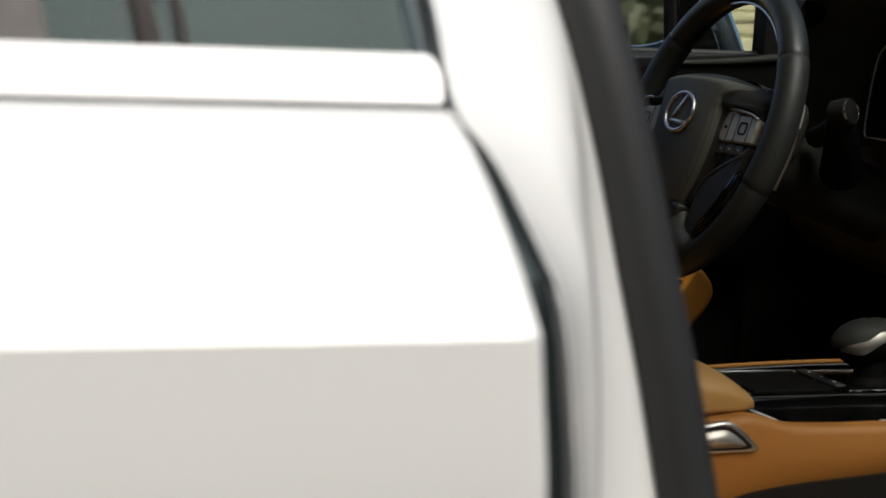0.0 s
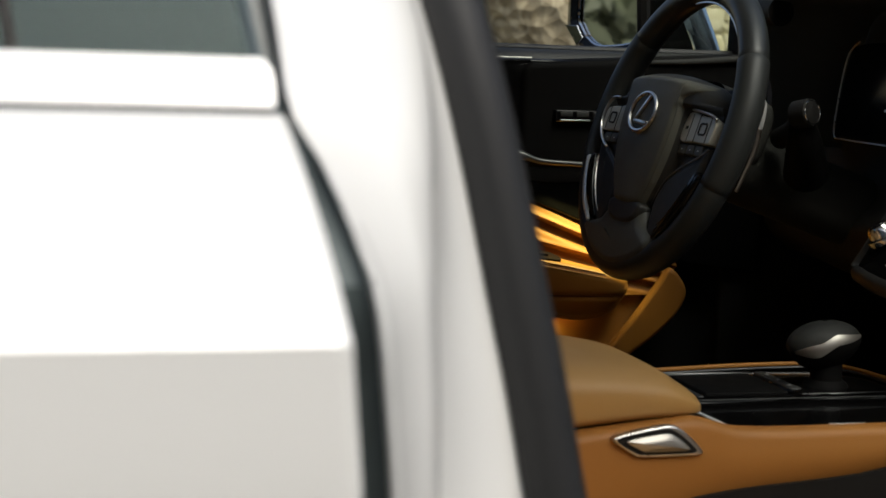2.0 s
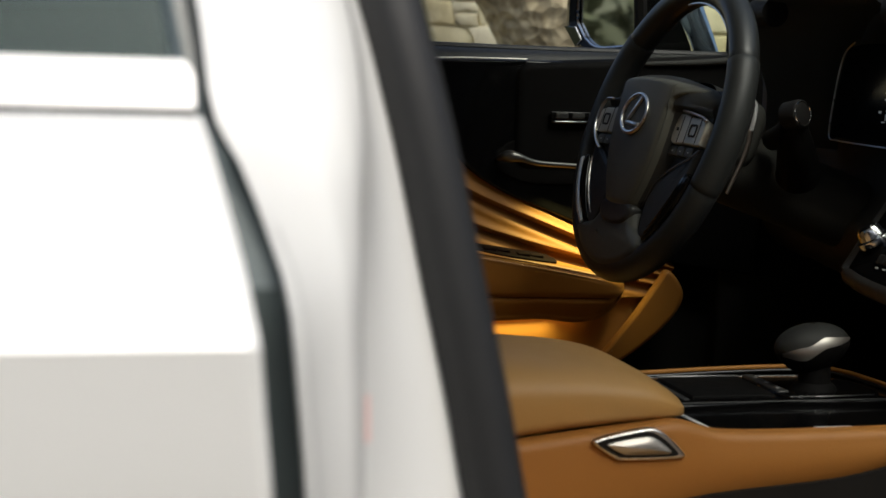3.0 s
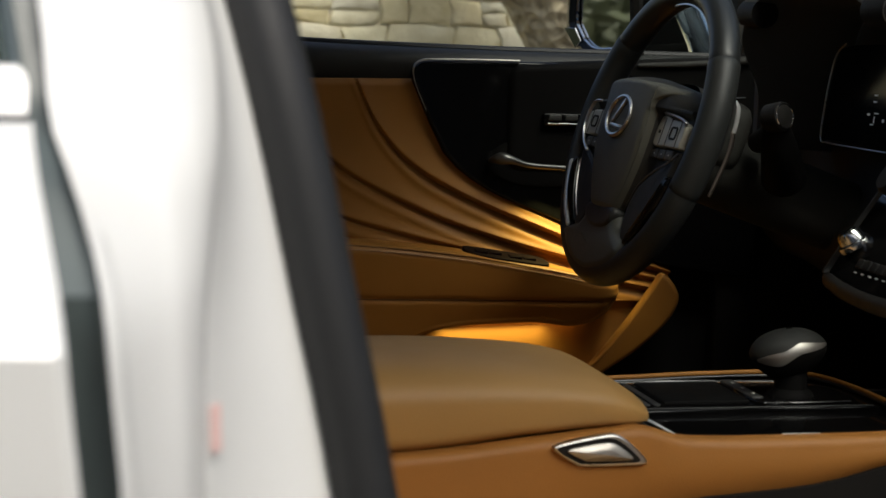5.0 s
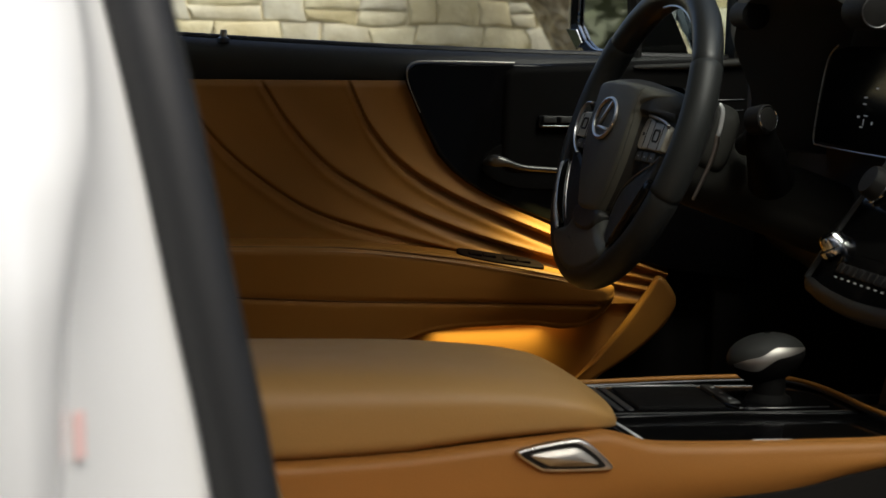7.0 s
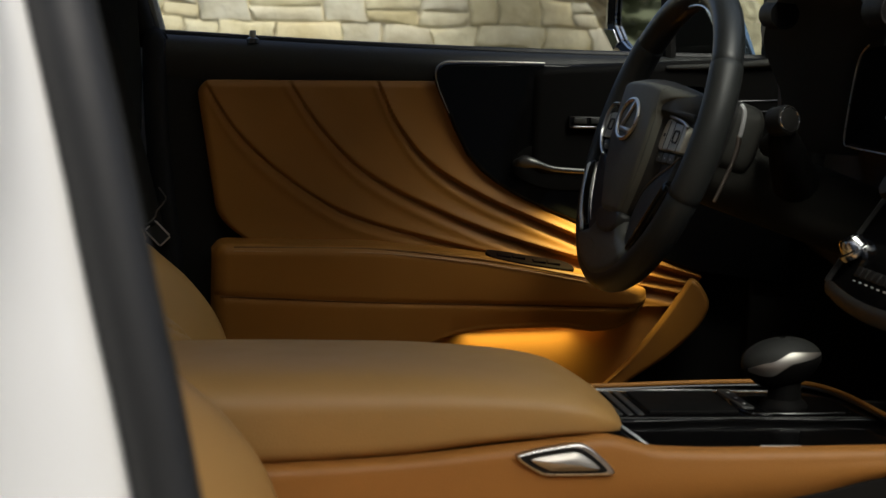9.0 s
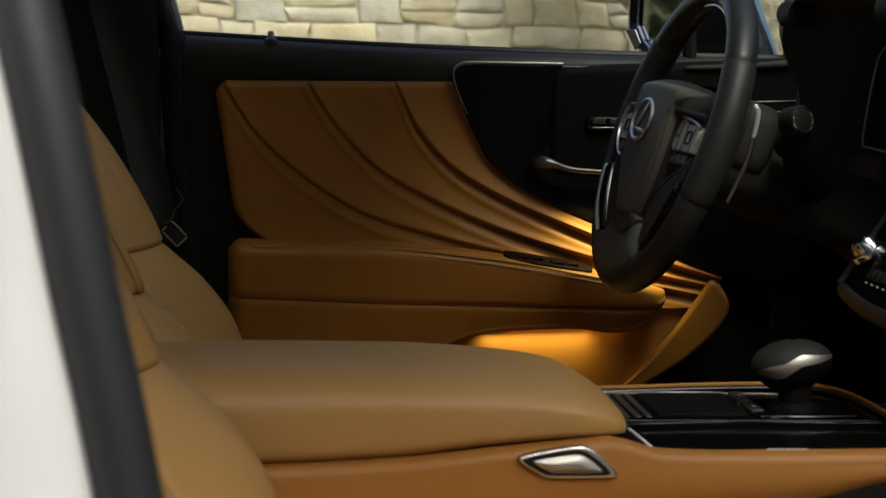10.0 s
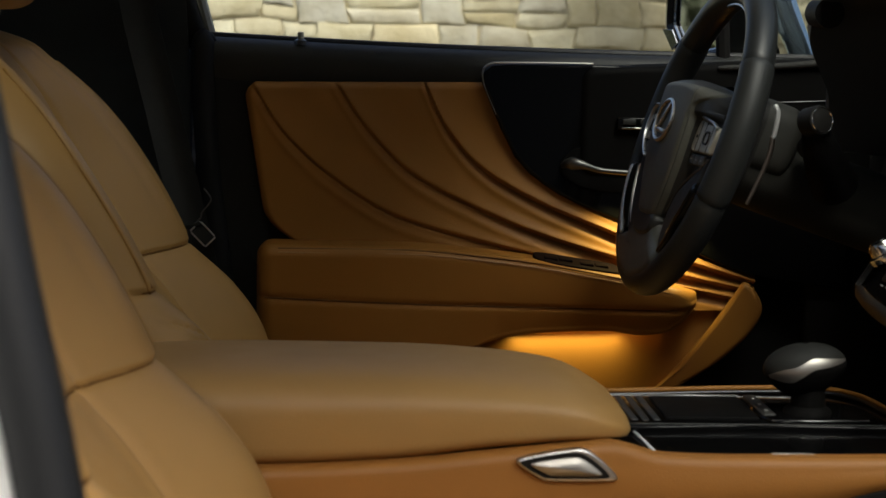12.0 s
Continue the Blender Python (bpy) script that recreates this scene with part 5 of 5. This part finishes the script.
band_mid = spline((0.0, -0.005), (0.30, -0.003), (0.55, 0.0080), (1.0, 0.0075))
band_half = spline((0.0, 0.0015), (0.30, 0.0075), (0.55, 0.0055), (1.0, 0.0008))


def on_knob(a, z, grow=0.0):
    c = knob_scale(z)
    x, y = (0.0430 + grow) * math.cos(a) * c, (0.029 + grow) * math.sin(a) * c
    return Vector((0.061 + x, 0.05 + y, 0.6462 + z + 0.08 * x))


def knob_split(a):
    """Where the leather top meets the black underside."""
    k = (a / math.pi - 1.12) / 0.76
    return band_mid(min(1.0, max(0.0, k)))


def knob_top(u, v):
    a = 2 * math.pi * u
    z0 = knob_split(a)
    return on_knob(a, z0 + (0.0254 - z0) * math.sin(v * math.pi / 2))


def knob_under(u, v):
    a = 2 * math.pi * u
    z0 = knob_split(a)
    return on_knob(a, -0.0305 + (z0 + 0.0305) * math.sin(v * math.pi / 2))


part("knob", sheet(knob_top, 64, 20), KNOB, shifter, "charcoal leather knob top", smooth=70)
part("knob_underside", sheet(knob_under, 64, 20), PAD, shifter, "black underside of the knob", smooth=70)


def band(u, v):
    return on_knob(math.pi * (1.12 + 0.76 * u), band_mid(u) + band_half(u) * (2 * v - 1), 0.0008)


part("silver_band", sheet(band, 48, 10, (0, 0.001, 0)), BAND, shifter, "satin silver band")
# neck in the darkest black, the shade under the knob put into its colour
part("neck", lathe([(0.0, 0.0), (0.026, 0.0), (0.0235, 0.006), (0.018, 0.010), (0.0165, 0.034), (0.0, 0.035)], pose(0.066, 0.05, 0.597)), PAD, shifter)
part("gate_plate", plate(curve([(-0.048, -0.036), (0.0, -0.038), (0.058, -0.034), (0.066, 0.0), (0.05, 0.045), (-0.045, 0.045)], 5, True), axes((0.066, 0.05, 0.595), (1, 0, 0), (0, 1, 0)), 0.004, 0.0015), GLOSS, shifter)
part("gate_edge", tube([(0.020, 0.012, 0.5985), (0.066, 0.0105, 0.5985), (0.12, 0.014, 0.5985)], 0.0007, 0.0007, 6), DULL, shifter)

# ---- seats ----
bolster_x = spline((0.38, -0.455), (0.50, -0.480), (0.565, -0.510), (0.651, -0.568), (0.700, -0.609), (0.733, -0.628), (0.814, -0.680), (0.886, -0.730), (0.95, -0.790), (0.98, -0.82))


def back_point(s, z, lift=0.0):
    """The front of a backrest: s from -1 to 1 across it, z its height."""
    top = step(0.80, 0.975, z)
    half = 0.262 - 0.085 * top ** 1.5
    a = abs(s)
    bol = step(0.30, 0.80, a)
    x = bolster_x(z) - 0.060 * (1 - bol) * (1 - 0.5 * top)
    if z < 0.70:
        x += 0.016 * math.sin(math.pi * min(1.0, (0.70 - z) / 0.15)) * bol
    else:
        x += 0.010 * math.sin(math.pi * min(1.0, (z - 0.70) / 0.24)) * bol
    if a > 0.80:
        t = (a - 0.80) / 0.20
        x -= 0.065 * (1 - math.sqrt(max(0.0, 1 - t * t)))
    x -= 0.06 * step(0.94, 0.985, z) ** 2
    g = 0.0
    if a > 0.20:
        seam = 0.700 + 0.012 * (a - 0.7)
        g = 0.0045 * math.exp(-((z - seam) / 0.0034) ** 2)
        if z > seam:
            g -= 0.003 * math.exp(-(z - seam) / 0.03)
    g += 0.005 * math.exp(-((a - 0.40) / 0.014) ** 2)
    g += 0.0016 * math.exp(-((a - 0.66) / 0.022) ** 2) * step(0.72, 0.78, z)
    g += 0.0016 * noise.noise(Vector((s * 3, z * 9, 1.7)))
    dent = 0.0
    if -0.97 < s < -0.78 and z < 0.69:
        pucker = step(0.78, 0.83, a) * step(0.96, 0.89, a)
        for zc, slope, deep in ((0.6675, 0.20, 0.0042), (0.6620, 0.30, 0.0026), (0.6525, 0.10, 0.0022)):
            dent += pucker * deep * math.exp(-((z - zc - slope * (a - 0.89)) / 0.0030) ** 2)
        dent -= pucker * 0.0035 * math.exp(-((z - 0.664) / 0.016) ** 2)
    return Vector((x - g + lift - 0.7 * dent, s * half + 0.8 * dent, z - 0.4 * dent))


def make_seat(name, at, label):
    seat = thing(name, (0, 0, 0), label, "car seat", "front seats")
    part("backrest", sheet(lambda u, v: back_point(2 * u - 1, 0.36 + 0.62 * v), 120, 300, (-0.11, 0, 0)), CAMEL, seat, "tan leather backrest with raised side bolsters")
    for s in (-1, 1):
        part("piping", tube([back_point(s * 0.88, z, 0.0015) for z in np.linspace(0.705, 0.93, 30)], 0.0026, 0.0026, 8, up=(0, 1, 0)), CAMEL, seat, "raised tan piping")
        part("piping_seam", tube([back_point(s * 0.865, z, 0.0008) for z in np.linspace(0.70, 0.93, 30)], 0.0010, 0.0010, 6, up=(0, 1, 0)), SEAT_SEAM, seat, "dark seam beside the piping")
        part("bolster_seam", tube([back_point(s * a, 0.700 + 0.012 * (a - 0.7), 0.0015) for a in np.linspace(0.22, 0.90, 24)], 0.0016, 0.0014, 6), SEAT_SEAM, seat)

    def cushion(u, v):
        s = 2 * u - 1
        x = -0.56 + 0.54 * v
        a = abs(s)
        z = 0.455 + 0.035 * step(0.5, 0.8, a) - 0.05 * max(0, (a - 0.86) / 0.14) ** 2 + 0.02 * v - 0.05 * max(0, (v - 0.85) / 0.15) ** 2
        return Vector((x, s * 0.255, z))
    part("cushion", sheet(cushion, 40, 30, (0, 0, -0.11)), CAMEL, seat, "tan leather seat cushion")
    part("seat_base", box(-0.55, -0.06, -0.22, 0.22, 0.22, 0.36, 0.02), BLACK, seat)

    def rest(u, v):
        a, b = 2 * math.pi * u, math.pi * (v - 0.5)
        c, s = math.cos(b), math.sin(b)
        return Vector((-0.812 + 0.05 * math.copysign(abs(math.cos(a) * c) ** 0.7, math.cos(a)), 0.135 * math.copysign(abs(math.sin(a) * c) ** 0.6, math.sin(a)), 1.085 + 0.092 * math.copysign(abs(s) ** 0.7, s)))
    part("headrest", sheet(rest, 36, 20), CAMEL, seat, "tan leather headrest")
    for s in (-1, 1):
        part("headrest_post", tube([(-0.84, s * 0.06, 0.90), (-0.82, s * 0.06, 1.03)], 0.006, 0.006, 10), CHROME, seat)
    bpy.context.view_layer.update()
    seat.matrix_basis = Matrix.Translation(at)
    return seat


driver = make_seat("driver_seat", (0.0, 0.36, 0.0), "tan leather driver's seat with piped bolsters")
passenger = copy_thing(driver, Matrix.Translation((0.032, -0.375, -0.012)))
passenger.name = "passenger_seat"
tagged(passenger, "tan leather passenger seat beside the console")

# ---- seat belt on the far pillar ----
belt = thing("seat_belt", (-0.62, 0.66, 0.70), "black seat belt with metal tongue on the far pillar", "seat belt")


def strap(u, v):
    p = curve([(-0.725, 0.695, 1.22), (-0.690, 0.680, 1.01), (-0.652, 0.665, 0.86), (-0.612, 0.650, 0.70), (-0.575, 0.655, 0.52), (-0.56, 0.66, 0.30)], 10)
    q = p[int(round(v * (len(p) - 1)))]
    return Vector((q.x + 0.046 * (u - 0.5), q.y + 0.010 * math.sin(math.pi * u), q.z + 0.006 * (u - 0.5)))


part("strap", sheet(strap, 6, 50, (0, 0.0016, 0)), WEBBING, belt, "black webbing")
M_T = axes((-0.598, 0.640, 0.7035), (0.019, 0.0, -0.0195), (0.012, 0.003, 0.009))
loop = [(-0.0145, -0.0085), (-0.012, -0.0095), (0.012, -0.0095), (0.0145, -0.0085), (0.0145, 0.0085), (0.012, 0.0095), (-0.012, 0.0095), (-0.0145, 0.0085)]
part("tongue_frame", tube([M_T @ Vector((a, c, 0)) for a, c in loop], 0.0009, 0.0012, 8, closed=True), SATIN, belt, "metal belt tongue")
part("tongue_plate", plate([(a * 0.9, c * 0.85) for a, c in loop], M_T @ pose(0, 0, -0.003), 0.0024, 0.0006), BLACK, belt)
part("tongue_neck", tube(curve([(-0.621, 0.641, 0.7125), (-0.611, 0.641, 0.714), (-0.602, 0.641, 0.7175)], 4), 0.0022, 0.0030, 8), BLACK, belt)
part("belt_guide", tube(curve([(-0.597, 0.646, 0.764), (-0.588, 0.646, 0.751), (-0.591, 0.645, 0.743), (-0.599, 0.645, 0.733), (-0.602, 0.644, 0.724), (-0.612, 0.643, 0.714)], 6), 0.0008, 0.0012, 6), DULL, belt, "thin bent guide")

# ---- tree ----
tree = thing("tree", (1.5, 3.05, 0.0), "old leaning tree with deeply gnarled pale bark", "tree")
tr_path = curve([(1.50, 3.05, -0.05), (1.28, 3.05, 0.45), (0.93, 3.03, 0.86), (0.60, 3.02, 1.22), (0.42, 3.05, 1.75), (0.42, 3.1, 2.4)], 10)
tbm = tube(tr_path, 0.20, 0.20, 40, up=(0, 1, 0), taper=lambda t: 1.15 - 0.45 * t)
for vtx in tbm.verts:
    q = vtx.co
    vtx.co = q + Vector((1, 0.5, 0.6)) * 0.03 * noise.noise(q * 5) + Vector((0.4, 1, 0.3)) * 0.014 * noise.noise(q * 17)
part("trunk", tbm, BARK, tree)
for a in range(5):
    ang = 1.3 * a
    e = Vector((0.45 + 0.9 * math.cos(ang), 3.5 + 0.8 * math.sin(ang), 3.2 + 0.12 * a))
    part("limb", tube(curve([(0.46, 3.08, 2.2), (0.46 + 0.3 * math.cos(ang), 3.2 + 0.3 * math.sin(ang), 2.7), e], 6), 0.07, 0.07, 10, taper=lambda t: 1.0 - 0.7 * t), BARK, tree)
lbm = bmesh.new()
rnd = random.Random(4)
for k in range(1600):
    c = Vector((0.45, 3.6, 3.5)) + Vector((rnd.gauss(0, 0.8), rnd.gauss(0, 0.7), rnd.gauss(0, 0.35)))
    d = Vector((rnd.gauss(0, 1), rnd.gauss(0, 1), rnd.gauss(0, 1))).normalized()
    e = d.orthogonal().normalized()
    lbm.faces.new([lbm.verts.new(c + p) for p in (d * 0.05, e * 0.012, d * -0.05, e * -0.012)])
part("crown", lbm, LEAF, tree)

# ---- stones of the garden wall, last ----
rnd = random.Random(11)
stone_meshes = []


def wander(x, z):
    """A slow drift shared by neighbouring stones, so that the joints wander together."""
    p = Vector((x * 5.0, z * 9.0, 3.1))
    return Vector((0.034 * noise.noise(p), 0.0, 0.017 * noise.noise(p + Vector((7.7, 2.2, 0)))))


def stone_bm(x0, x1, z0, z1, r):
    """One split block: an uneven face with chipped edges, about its own middle."""
    mid = Vector(((x0 + x1) / 2, 0, (z0 + z1) / 2))
    gap = r.uniform(0.0006, 0.0022)
    corner = [(x0 + gap, z0 + gap), (mid.x, z0 + gap), (x1 - gap, z0 + gap), (x1 - gap, mid.z), (x1 - gap, z1 - gap), (mid.x, z1 - gap), (x0 + gap, z1 - gap), (x0 + gap, mid.z)]
    loop = [Vector((x, 0, z)) + wander(x, z) - mid + Vector((r.uniform(-0.005, 0.005), 0, r.uniform(-0.0045, 0.0045))) for x, z in corner]
    bm = bmesh.new()
    rows = [[bm.verts.new(p + Vector((0, 0.05, 0))) for p in loop], [bm.verts.new(p + Vector((0, 0.0035, 0))) for p in loop]]
    rows.append([bm.verts.new(p * (1 - 0.0025 / max(0.03, p.length)) + Vector((0, r.uniform(-0.003, 0.001), 0))) for p in loop])
    rows.append([bm.verts.new(p * 0.70 + Vector((0, r.uniform(-0.0055, -0.001), 0))) for p in loop])
    ring_faces(bm, rows)
    bm.faces.new(rows[-1])
    bm.faces.new(rows[0][::-1])
    bmesh.ops.recalc_face_normals(bm, faces=bm.faces)
    return bm, mid


near_count = 0
rest_verts, rest_faces = [], []
z = 0.02
while z < 1.29:
    h = rnd.uniform(0.056, 0.100)
    x = -6.9 + rnd.uniform(0, 0.1)
    while x < 8.9:
        w = rnd.choice((rnd.uniform(0.08, 0.13), rnd.uniform(0.12, 0.19), rnd.uniform(0.16, 0.25)))
        split = h > 0.078 and rnd.random() < 0.34
        levels = [(z, z + h * 0.5), (z + h * 0.5, z + h)] if split else [(z, z + h)]
        for za, zb in levels:
            bm, mid = stone_bm(x, x + w, za, zb, rnd)
            at = mid + Vector((0, 3.430 + rnd.uniform(-0.006, 0.004), 0))
            if -1.3 < x < 1.9 and 0.72 < z < 1.34 and near_count < 300:
                ob = new("stone", mesh_of("stone", bm, STONE, 50))
                ob.location = at
                ob.parent = wall
                near_count += 1
            else:
                base_i = len(rest_verts)
                bm.verts.index_update()
                rest_verts.extend([tuple(v.co + at) for v in bm.verts])
                rest_faces.extend([tuple(base_i + v.index for v in f.verts) for f in bm.faces])
                bm.free()
        x += w
    z += h
rest_me = bpy.data.meshes.new("stonework")
rest_me.from_pydata(rest_verts, [], rest_faces)
rest_me.materials.append(STONE)
rest_ob = new("stonework", rest_me)
rest_ob.parent = wall
tagged(rest_ob, "rows of pale split stones", kind="stuff")
